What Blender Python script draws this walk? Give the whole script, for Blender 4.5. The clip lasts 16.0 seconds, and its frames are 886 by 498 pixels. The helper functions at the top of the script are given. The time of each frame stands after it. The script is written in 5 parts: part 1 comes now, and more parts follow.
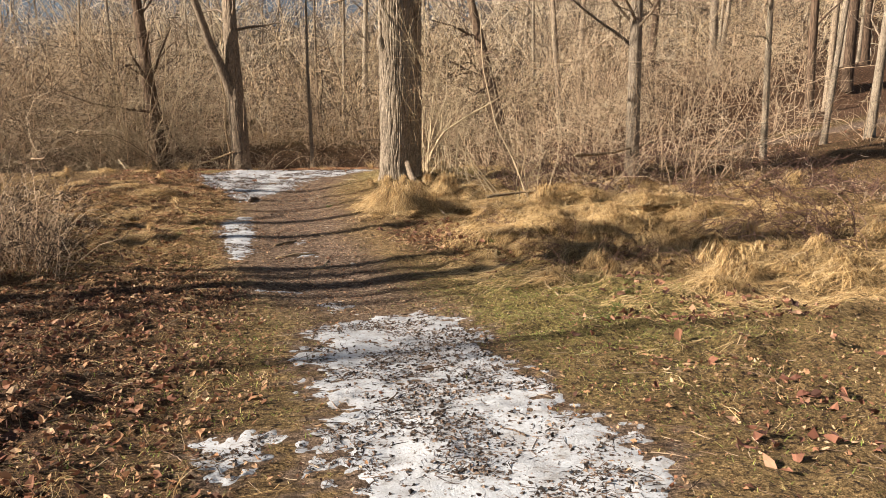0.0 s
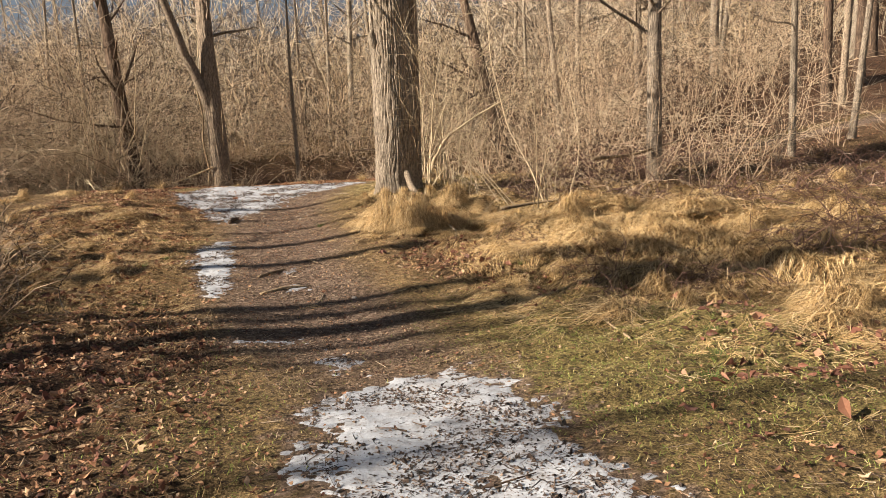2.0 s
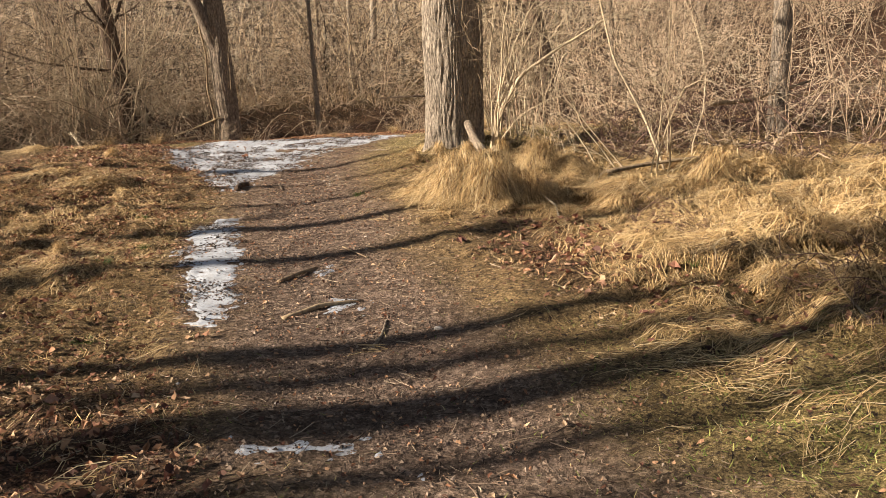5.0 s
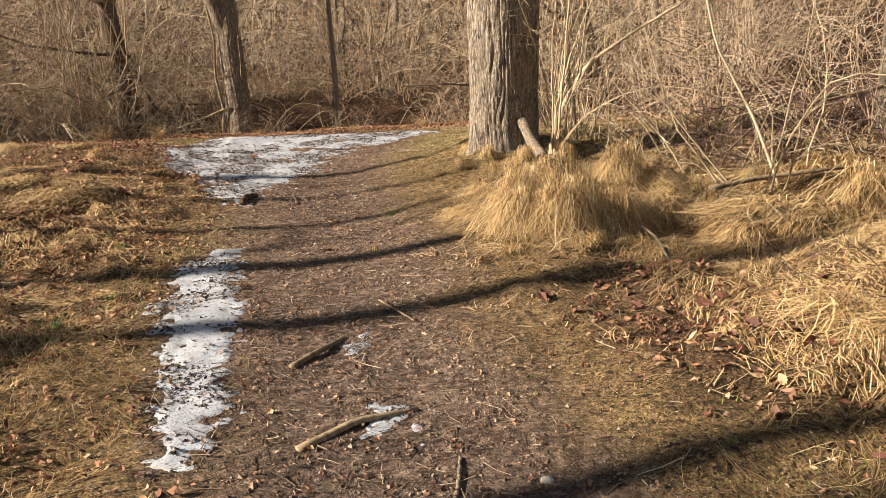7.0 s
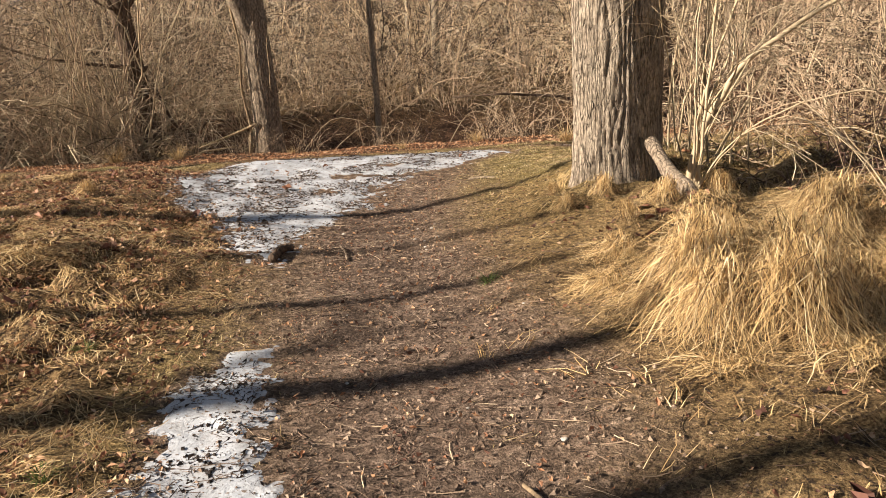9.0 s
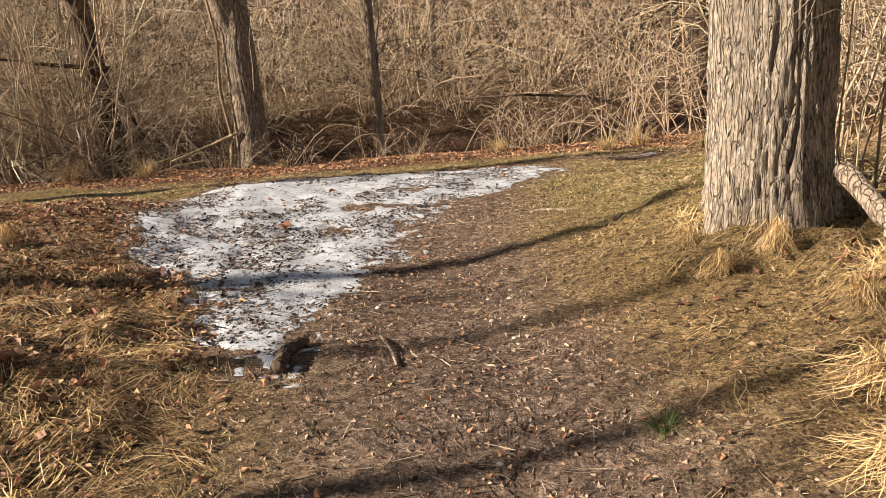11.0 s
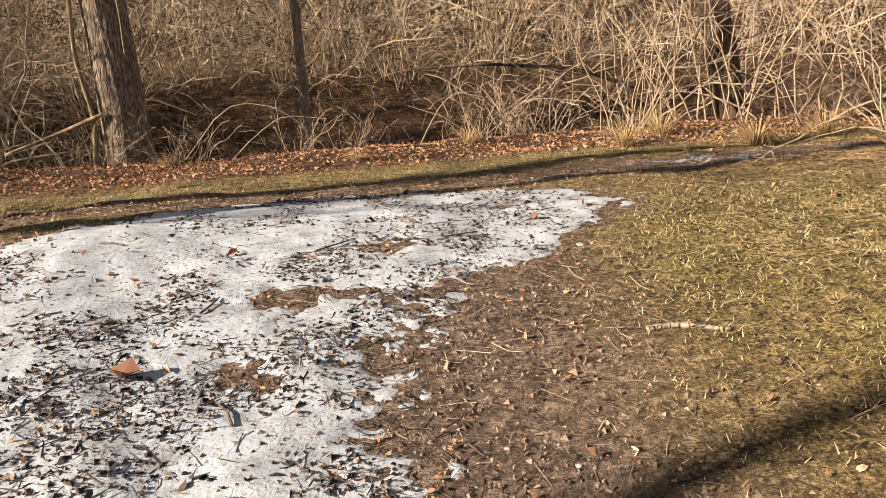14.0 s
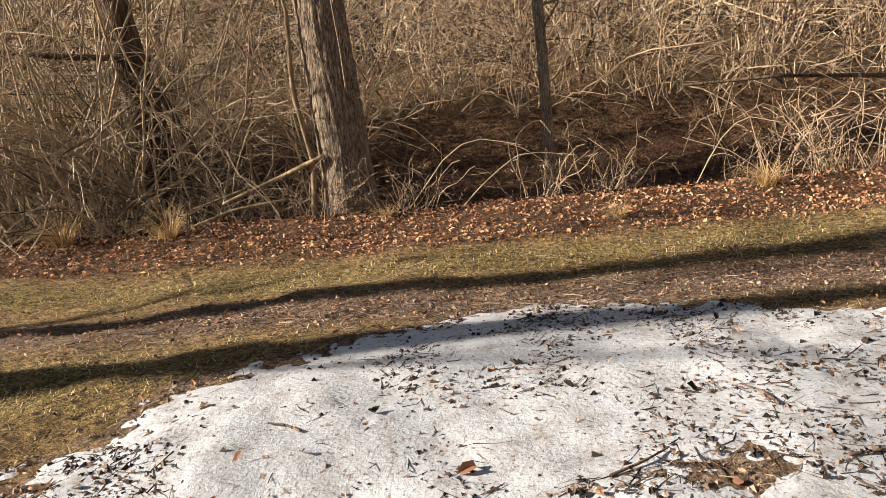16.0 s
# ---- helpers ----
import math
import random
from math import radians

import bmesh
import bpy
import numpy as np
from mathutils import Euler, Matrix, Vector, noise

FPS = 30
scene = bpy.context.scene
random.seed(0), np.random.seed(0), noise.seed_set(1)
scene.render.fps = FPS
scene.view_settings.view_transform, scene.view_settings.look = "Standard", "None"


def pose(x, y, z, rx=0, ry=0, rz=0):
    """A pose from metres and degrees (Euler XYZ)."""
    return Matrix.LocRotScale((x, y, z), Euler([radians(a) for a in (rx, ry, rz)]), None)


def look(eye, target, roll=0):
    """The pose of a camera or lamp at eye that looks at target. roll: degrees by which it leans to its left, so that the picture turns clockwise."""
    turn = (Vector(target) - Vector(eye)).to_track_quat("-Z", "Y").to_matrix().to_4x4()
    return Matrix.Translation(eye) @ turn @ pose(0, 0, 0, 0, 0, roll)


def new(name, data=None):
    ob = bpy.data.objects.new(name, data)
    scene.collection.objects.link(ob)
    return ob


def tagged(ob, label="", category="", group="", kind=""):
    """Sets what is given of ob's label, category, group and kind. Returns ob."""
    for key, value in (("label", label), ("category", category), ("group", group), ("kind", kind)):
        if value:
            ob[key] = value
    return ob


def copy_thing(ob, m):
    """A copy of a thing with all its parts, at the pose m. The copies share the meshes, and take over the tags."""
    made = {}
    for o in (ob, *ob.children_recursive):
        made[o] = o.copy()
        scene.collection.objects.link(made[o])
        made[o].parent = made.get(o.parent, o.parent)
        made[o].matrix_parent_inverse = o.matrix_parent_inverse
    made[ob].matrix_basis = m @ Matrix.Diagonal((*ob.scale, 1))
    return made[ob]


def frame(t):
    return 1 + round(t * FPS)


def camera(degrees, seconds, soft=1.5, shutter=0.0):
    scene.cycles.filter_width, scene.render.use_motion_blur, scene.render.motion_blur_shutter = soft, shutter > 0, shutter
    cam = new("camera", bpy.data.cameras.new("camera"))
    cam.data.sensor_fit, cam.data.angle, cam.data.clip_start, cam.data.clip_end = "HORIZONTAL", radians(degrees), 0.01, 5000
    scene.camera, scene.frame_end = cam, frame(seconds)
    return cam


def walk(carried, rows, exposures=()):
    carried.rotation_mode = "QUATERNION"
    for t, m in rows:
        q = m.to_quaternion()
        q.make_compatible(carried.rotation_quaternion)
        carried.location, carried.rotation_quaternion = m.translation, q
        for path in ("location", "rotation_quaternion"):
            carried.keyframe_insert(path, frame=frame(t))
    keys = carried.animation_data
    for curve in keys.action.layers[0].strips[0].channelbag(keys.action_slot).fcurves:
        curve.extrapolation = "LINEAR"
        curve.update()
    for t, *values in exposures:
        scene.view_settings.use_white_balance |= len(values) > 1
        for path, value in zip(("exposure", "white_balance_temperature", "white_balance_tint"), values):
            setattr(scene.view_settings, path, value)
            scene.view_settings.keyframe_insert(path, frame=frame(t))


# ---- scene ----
cam = camera(58.4, 16.0, soft=0.65)
METRES, EYE, TILT, LEAN, TURN = 18.8, 1.5, 0.0, 0.0, -7.6
ROWS = [
    (0.0, 0.0, 0.0, 0.0, -0.01, -11.68, 0.07),
    (0.5, -0.0032, 0.0214, -0.0007, -0.87, -11.06, 0.35),
    (1.0, -0.0112, 0.0434, -0.0035, -1.47, -10.65, 0.8),
    (1.5, -0.0162, 0.0691, -0.0064, -1.52, -10.75, 1.31),
    (2.0, -0.019, 0.1028, -0.01, -1.24, -11.03, 1.81),
    (2.5, -0.0273, 0.1384, -0.015, -0.88, -11.53, 2.17),
    (3.0, -0.0304, 0.1755, -0.0184, -0.58, -12.04, 2.29),
    (3.5, -0.0375, 0.2104, -0.0224, -0.48, -12.42, 2.29),
    (4.0, -0.0466, 0.242, -0.0265, -0.51, -12.94, 2.2),
    (6.5, -0.077, 0.3642, -0.0292, 0.32, -15.72, 1.59),
    (7.0, -0.0826, 0.4, -0.0295, 0.78, -15.42, 1.82),
    (7.5, -0.093, 0.4344, -0.0319, 1.21, -15.2, 1.94),
    (8.0, -0.1001, 0.4677, -0.0342, 1.58, -15.07, 2.21),
    (8.5, -0.1104, 0.5008, -0.0358, 2.11, -14.85, 2.47),
    (9.0, -0.1184, 0.534, -0.0378, 2.66, -14.57, 2.73),
    (9.5, -0.1273, 0.5688, -0.0395, 3.38, -14.08, 3.06),
    (12.0, -0.1728, 0.7225, -0.0428, -1.55, -16.74, 2.7),
    (12.5, -0.1767, 0.7557, -0.0433, -2.75, -18.92, 2.23),
    (13.0, -0.1793, 0.7916, -0.0434, -3.93, -18.94, 2.1),
    (13.5, -0.1852, 0.826, -0.045, -4.78, -17.94, 1.87),
    (14.0, -0.186, 0.8609, -0.0478, -4.79, -17.62, 1.9),
    (14.5, -0.1929, 0.8937, -0.049, -3.3, -17.65, 2.21),
    (15.0, -0.1963, 0.9234, -0.048, -0.56, -17.64, 2.84),
    (15.5, -0.1982, 0.9509, -0.0457, 4.22, -17.29, 4.16),
    (16.0, -0.2055, 0.9714, -0.0424, 10.9, -16.43, 5.8),
]
walk(cam, [(t, pose(0, 0, EYE, TILT, LEAN, TURN) @ pose(METRES * x, METRES * y, METRES * z, 90 + pitch, roll, yaw)) for t, x, y, z, yaw, pitch, roll in ROWS],
     exposures=[(0.0, 1.36), (16.0, 1.36)])

# ---- light: low winter sun from the side, pale sky ----
SUN_EL, SUN_DIR = 27.0, Vector((-1.0, -0.15, 0.0)).normalized()
sky_world = bpy.data.worlds.new("winter_sky")
scene.world = sky_world
sky_world.use_nodes = True
wn = sky_world.node_tree
sky = wn.nodes.new("ShaderNodeTexSky")
sky.sky_type, sky.sun_disc = "NISHITA", False
sky.sun_elevation, sky.sun_rotation = radians(SUN_EL), math.atan2(SUN_DIR.x, SUN_DIR.y)
sky.air_density, sky.dust_density, sky.ozone_density = 1.0, 1.2, 2.0
veil = wn.nodes.new("ShaderNodeMix")
veil.data_type = "RGBA"
veil.inputs[0].default_value, veil.inputs[7].default_value = 0.45, (11.0, 12.4, 15.0, 1)
wn.links.new(sky.outputs[0], veil.inputs[6])
wn.links.new(veil.outputs[2], wn.nodes["Background"].inputs[0])
wn.nodes["Background"].inputs[1].default_value = 0.0122
sun = new("sun", bpy.data.lights.new("sun", "SUN"))
sun.data.energy, sun.data.angle, sun.data.color = 5.0, radians(0.9), (1.0, 0.875, 0.73)
sun.matrix_world = look(tuple(SUN_DIR * 30 + Vector((0, 12, 30 * math.tan(radians(SUN_EL))))), (0, 12, 0))


# ---- small maths ----
def lattice(i, j, s):
    h = np.sin(i * 127.1 + j * 311.7 + s * 74.7) * 43758.5453
    return h - np.floor(h)


def vn(x, y, s=0.0):
    """Value noise, 0 to 1, for arrays."""
    i, j = np.floor(x), np.floor(y)
    u, v = x - i, y - j
    u, v = u * u * (3 - 2 * u), v * v * (3 - 2 * v)
    return (lattice(i, j, s) * (1 - u) * (1 - v) + lattice(i + 1, j, s) * u * (1 - v)
            + lattice(i, j + 1, s) * (1 - u) * v + lattice(i + 1, j + 1, s) * u * v)


def fbm(x, y, s=0.0, octaves=4):
    a, t = 0.5, 0.0
    for k in range(octaves):
        t = t + a * vn(x * 2 ** k, y * 2 ** k, s + k)
        a *= 0.5
    return t / (1 - 0.5 ** octaves)


def sst(v, a, b):
    u = np.clip((v - a) / (b - a), 0, 1)
    return u * u * (3 - 2 * u)


def bell(x, y, cx, cy, sx, sy):
    return np.exp(-((x - cx) / sx) ** 2 - ((y - cy) / sy) ** 2)


PROFILE_Y = np.array([-60, -3, 0, 4.6, 6.6, 8, 9.5, 14, 18, 20, 21.5, 22.4, 23.4, 25, 26.8, 27.6, 29.0, 30.4, 32.4, 40, 60, 100, 400])
PROFILE_Z = np.array([1.0, .2, 0.0, -.4, -.55, -.70, -.80, -.82, -.83, -.79, -.74, -.84, -1.02, -1.12, -1.2, -1.5, -2.15, -2.1, -1.0, -.9, 0.6, 4.0, 10.0])
FINE_Y = np.arange(-60, 400, 0.1)
FINE_Z = np.convolve(np.pad(np.interp(FINE_Y, PROFILE_Y, PROFILE_Z), 6, "edge"), np.ones(13) / 13, "valid")


def path_x(y):
    return np.interp(y, [-3, 3, 6, 8, 11, 14, 17, 19, 22], [0.7, 0.65, 0.45, 0.15, -0.5, -0.85, -0.95, -0.8, -0.3])


def height(x, y):
    """Ground height: a gentle fall, a worn hollow way between two banks, a ditch and a hill behind."""
    x, y = np.asarray(x, float), np.asarray(y, float)
    z = np.interp(y, FINE_Y, FINE_Z)
    z = z + 0.24 * sst(-x, 1.9, 4.2) * sst(y, 12.5, 16.5) * (1 - sst(y, 19.5, 22.5))
    z = z + 0.42 * bell(x, y, 1.7, 17.2, 1.15, 2.3) + 0.10 * bell(x, y, 0.9, 14.0, 0.7, 1.0)
    z = z + 0.14 * sst(x, 1.6, 3.2) * sst(y, 8.5, 11.5) * (1 - sst(y, 20, 22.5))
    z = z - 0.55 * bell(x, y, 2.75, 17.5, 0.65, 0.7)
    z = z - 0.22 * bell(x, y, 3.9, 10.6, 0.8, 0.5)
    z = z + sst(x, 6, 22) * sst(y, 14, 34) * 3.2 + sst(x, 10, 60) * sst(y, 20, 80) * 6
    z = z - sst(-x, 8, 30) * sst(y, 30, 90) * 3.0
    z = z - 0.06 * np.exp(-((x - path_x(y)) / 0.8) ** 2) * sst(y, 3, 8) * (1 - sst(y, 19, 21))
    z = z + sst(x - path_x(y), 1.6, 2.8) * sst(y, 7, 9) * (1 - sst(y, 19, 21)) * 0.20 * (sst(fbm(x * 1.3, y * 1.3, 55, 3), 0.36, 0.68) - 0.4)
    off = np.clip(np.abs(x - path_x(y)) - 0.7, 0, 1.5) / 1.5
    z = z + (fbm(x * 0.9, y * 0.9, 3) - 0.5) * (0.05 + 0.14 * off) + (fbm(x * 4, y * 4, 9, 2) - 0.5) * (0.04 + 0.13 * off * (1 - sst(y, 18.0, 19.5) * (1 - sst(y, 26.5, 28))) )
    return z


SNOW = [
    # y, left edge, right edge of each patch, then how whole it is
    ([(0.6, .2, 1.3), (3.0, -.02, 1.42), (3.8, -.12, 1.48), (4.3, -.03, 1.25), (5.4, -.2, 1.12), (6.4, -.17, 1.10), (7.0, -.18, .95), (7.35, .2, .7)], 0.30),
    ([(10.85, -1.46, -1.38), (11.3, -1.55, -1.26), (12.0, -1.61, -1.36), (12.7, -1.84, -1.41), (13.7, -1.96, -1.52), (14.45, -1.76, -1.60)], 0.16),
    ([(16.6, -2.0, -1.8), (17.4, -2.35, -1.56), (18.0, -2.7, -1.34), (18.8, -3.0, -1.04), (19.5, -3.25, -.98), (20.2, -3.45, -.64), (20.5, -3.4, .1), (21.2, -3.1, .78), (21.7, -2.8, .78),
      (22.1, -2.3, .4), (22.5, -1.9, -.3), (22.8, -1.4, -.9)], 0.24),
    ([(3.3, -.72, -.58), (3.8, -.78, -.36), (4.1, -.78, -.38)], 0.55),
    ([(7.45, -.16, -.02), (8.0, -.18, .1), (8.6, -.22, -.12)], 0.6),
    ([(8.85, -1.0, -.35), (8.98, -1.0, -.4)], 0.45),
    ([(11.02, -.58, -.42), (11.2, -.5, -.36)], 0.3),
    ([(12.05, -.66, -.57), (12.25, -.64, -.54)], 0.3),
    ([(20.0, -.72, -.42), (20.12, -.72, -.42)], 0.3),
    ([(23.3, 2.3, 3.4), (23.5, 2.2, 3.3)], 0.5),
]


def b_narrow(rows):
    return max(r[2] - r[1] for r in rows) < 0.7


def snow_depth(x, y, which=None):
    """How deep the snow lies, in metres; under nought where there is none."""
    best = np.full(np.shape(x), -1.0)
    rag = (fbm(x * 3.0, y * 3.0, 21, 4) - 0.5) * 2
    bits = fbm(x * 13, y * 13, 33, 3) - 0.5
    for k, (rows, broken) in enumerate(SNOW):
        if which is not None and k != which:
            continue
        ys = [r[0] for r in rows]
        a, b = np.interp(y, ys, [r[1] for r in rows]), np.interp(y, ys, [r[2] for r in rows])
        d = np.minimum(np.minimum(x - a, b - x), np.minimum(y - ys[0] + 0.05, ys[-1] + 0.05 - y))
        s = np.clip(d / (0.14 if b_narrow(rows) else 0.30), -2, 1) + rag * (0.5 + broken * 0.9) + bits * 2.3 - broken * 0.85 + 0.1
        s = s - 0.9 * bell(x, y, -2.25, 19.5, 0.55, 0.6) * (bits + 0.5) - 1.3 * bell(x, y, -2.4, 17.9, 0.5, 0.8) * (bits + 0.55) - 1.7 * bell(x, y, -1.2, 20.25, 0.32, 0.14) - 1.3 * bell(x, y, -0.75, 20.85, 0.2, 0.14) - 1.2 * bell(x, y, -1.5, 19.5, 0.16, 0.2) - 1.0 * bell(x, y, 0.1, 21.5, 0.3, 0.1) - 1.5 * bell(x, y, 0.45, 5.0, 0.22, 1.6) * (bits + 0.5) - 1.0 * bell(x, y, 0.4, 3.2, 0.3, 0.6) * (bits + 0.5)
        best = np.maximum(best, s)
    return best * 0.02


def zones(x, y):
    """Weights of bare mud, green turf, leaf litter and straw at a place."""
    n1, n2 = fbm(x * 0.8, y * 0.8, 41), fbm(x * 2.5, y * 2.5, 47)
    wob = (n1 - 0.5) * 1.2 + (n2 - 0.5) * 0.5
    c = x - path_x(y)
    mud = np.exp(-(np.abs(c + wob * 0.5) / 0.95) ** 4) * sst(y, 5.5, 9.0) * (1 - sst(y, 20.6, 21.6))
    mud = np.maximum(mud, np.exp(-(np.abs(y - 23.15 - 0.06 * x + wob * 0.3) / 0.55) ** 4) * 1.0)
    mud = np.maximum(mud, 0.7 * np.exp(-(np.abs(c + wob * 0.5) / 0.7) ** 4) * (y < 9))
    wet = np.where(snow_depth(x, y) > -0.012, 1.0, 0.0)
    mud = np.maximum(mud, wet * 0.9)
    green = bell(x, y, 2.25, 7.0, 1.45, 2.4) * 1.35 + 0.8 * bell(x, y, -1.9, 14.2, 0.5, 1.3) + 0.6 * bell(x, y, -0.95, 5.5, 0.7, 2.4)
    green = green + 1.0 * np.exp(-((y - 24.35 - 0.03 * x + wob * 0.3) / 0.36) ** 2) + 0.8 * bell(x, y, -4.0, 21.9, 1.3, 0.8) + 1.1 * bell(x, y, 1.9, 19.8, 2.4, 2.3)
    green = np.clip(green * (0.35 + 1.3 * n2), 0, 1) * (1 - 0.8 * mud)
    litter = sst(-c, 0.7, 1.5) * (1 - sst(y, 8.5, 11)) + 0.4 * sst(-c, 0.8, 1.8) * sst(y, 12, 14) * (1 - sst(y, 20.5, 21.5))
    litter = litter + sst(y, 24.65, 25.2) * (1 - 0.75 * sst(y, 30, 36)) + 1.0 * bell(x, y, 1.35, 12.0, 0.5, 1.1) + 0.5 * bell(x, y, 2.6, 5.0, 1.2, 1.5) + 0.8 * sst(x, 6, 9) * sst(y, 17, 20)
    litter = np.clip(litter * (0.4 + 1.2 * n1), 0, 1) * (1 - green * 0.6) * (1 - 0.6 * mud)
    straw = sst(c, 1.0, 2.2) * np.maximum(0.12 + 0.88 * sst(y, 8.6, 10.0), sst(x, 3.4, 4.4) * sst(y, 6.5, 7.5)) * (1 - sst(y, 25, 26)) + 0.45 * sst(-c, 1.0, 1.8) * (1 - sst(y, 8, 10)) + 0.9 * bell(x, y, 0.8, 14.2, 0.9, 1.2) + 0.9 * sst(-c, 0.9, 1.8) * sst(y, 9, 13) * (1 - sst(y, 20, 21.5))
    straw = straw * (1 - 0.3 * sst(y, 17.6, 19.2) * (1 - sst(x, 4.5, 6.0)))
    straw = np.clip(straw * (0.5 + n2), 0, 1) * (1 - 0.5 * green)
    return mud, green, litter, straw


# ---- materials ----
def shader(name, rough=0.9, spec=0.25):
    m = bpy.data.materials.new(name)
    m.use_nodes = True
    bsdf = m.node_tree.nodes["Principled BSDF"]
    bsdf.inputs["Roughness"].default_value = rough
    bsdf.inputs["Specular IOR Level"].default_value = spec
    return m, m.node_tree, bsdf


def node(tree, kind, **values):
    n = tree.nodes.new(kind)
    for k, v in values.items():
        n.inputs[k].default_value = v
    return n


def ramp(tree, fac, stops):
    r = tree.nodes.new("ShaderNodeValToRGB")
    while len(r.color_ramp.elements) < len(stops):
        r.color_ramp.elements.new(0.5)
    for e, (p, c) in zip(r.color_ramp.elements, stops):
        e.position, e.color = p, (*c, 1)
    tree.links.new(fac, r.inputs[0])
    return r.outputs[0]


def blend(tree, fac, a, b, mode="MIX"):
    n = tree.nodes.new("ShaderNodeMix")
    n.data_type, n.blend_type = "RGBA", mode
    for sock, v in ((n.inputs[0], fac), (n.inputs[6], a), (n.inputs[7], b)):
        if isinstance(v, (int, float)):
            sock.default_value = v
        elif isinstance(v, tuple):
            sock.default_value = (*v, 1)
        else:
            tree.links.new(v, sock)
    return n.outputs[2]


def grain(tree, scale, detail=5.0, stretch=(1, 1, 1), source="Object"):
    co = tree.nodes.new("ShaderNodeTexCoord")
    mp = tree.nodes.new("ShaderNodeMapping")
    mp.inputs["Scale"].default_value = stretch
    nz = node(tree, "ShaderNodeTexNoise", Scale=scale, Detail=detail, Roughness=0.65)
    tree.links.new(co.outputs[source], mp.inputs[0])
    tree.links.new(mp.outputs[0], nz.inputs["Vector"])
    return nz.outputs["Fac"]


def bumped(tree, bsdf, h, strength, distance):
    b = node(tree, "ShaderNodeBump", Strength=strength, Distance=distance)
    tree.links.new(h, b.inputs["Height"])
    tree.links.new(b.outputs[0], bsdf.inputs["Normal"])


def island_material(name, stops, rough=0.85, translucent=0.0, spec=0.25, grain_scale=60):
    """One colour out of a range for each loose piece, with a fine grain on it."""
    m, t, b = shader(name, rough, spec)
    geo = t.nodes.new("ShaderNodeNewGeometry")
    col = ramp(t, geo.outputs["Random Per Island"], stops)
    col = blend(t, 0.4, col, ramp(t, grain(t, grain_scale), [(0.25, (0.45, 0.42, 0.4)), (0.7, (1, 1, 1))]), "MULTIPLY")
    t.links.new(col, b.inputs["Base Color"])
    if translucent:
        tr = t.nodes.new("ShaderNodeBsdfTranslucent")
        t.links.new(col, tr.inputs[0])
        mx = node(t, "ShaderNodeMixShader", Fac=translucent)
        t.links.new(b.outputs[0], mx.inputs[1])
        t.links.new(tr.outputs[0], mx.inputs[2])
        t.links.new(mx.outputs[0], t.nodes["Material Output"].inputs[0])
    return m


def bark_material(name, dark, light, scale=18, flat=0.22, bump=0.6, plates=0.0):
    """Bark with a stretched grain; plates: how many long cracked plates to a metre across."""
    m, t, b = shader(name, 0.92, 0.2)
    a = grain(t, scale, 6, (1, 1, flat))
    big = grain(t, scale * 0.12, 3, (1, 1, 0.5))
    col = ramp(t, a, [(0.3, dark), (0.62, light)])
    col = blend(t, 0.6, col, ramp(t, big, [(0.3, (0.6, 0.56, 0.54)), (0.65, (1, 1, 1))]), "MULTIPLY")
    info = t.nodes.new("ShaderNodeObjectInfo")
    col = blend(t, 0.5, col, ramp(t, info.outputs["Random"], [(0.0, (0.62, 0.56, 0.52)), (1.0, (1.15, 1.1, 1.0))]), "MULTIPLY")
    h = a
    if plates:
        co, mp = t.nodes.new("ShaderNodeTexCoord"), t.nodes.new("ShaderNodeMapping")
        mp.inputs["Scale"].default_value = (1, 1, 0.07)
        warp = node(t, "ShaderNodeTexNoise", Scale=9.0, Detail=3.0)
        add = t.nodes.new("ShaderNodeVectorMath")
        add.operation = "MULTIPLY_ADD"
        add.inputs[1].default_value = (0.028, 0.028, 0.014)
        vor = node(t, "ShaderNodeTexVoronoi", Scale=plates)
        vor.feature = "DISTANCE_TO_EDGE"
        t.links.new(co.outputs["Object"], mp.inputs[0])
        t.links.new(co.outputs["Object"], warp.inputs["Vector"])
        t.links.new(warp.outputs["Color"], add.inputs[0])
        t.links.new(mp.outputs[0], add.inputs[2])
        t.links.new(add.outputs[0], vor.inputs["Vector"])
        crack = ramp(t, vor.outputs["Distance"], [(0.0, (0, 0, 0)), (0.09, (1, 1, 1))])
        col = blend(t, crack, blend(t, 0.6, dark, col), col)
        both = t.nodes.new("ShaderNodeMath")
        both.operation = "MULTIPLY_ADD"
        both.inputs[1].default_value = 0.9
        t.links.new(a, both.inputs[0])
        t.links.new(crack, both.inputs[2])
        h = both.outputs[0]
    t.links.new(col, b.inputs["Base Color"])
    bumped(t, b, h, bump, 0.02)
    return m


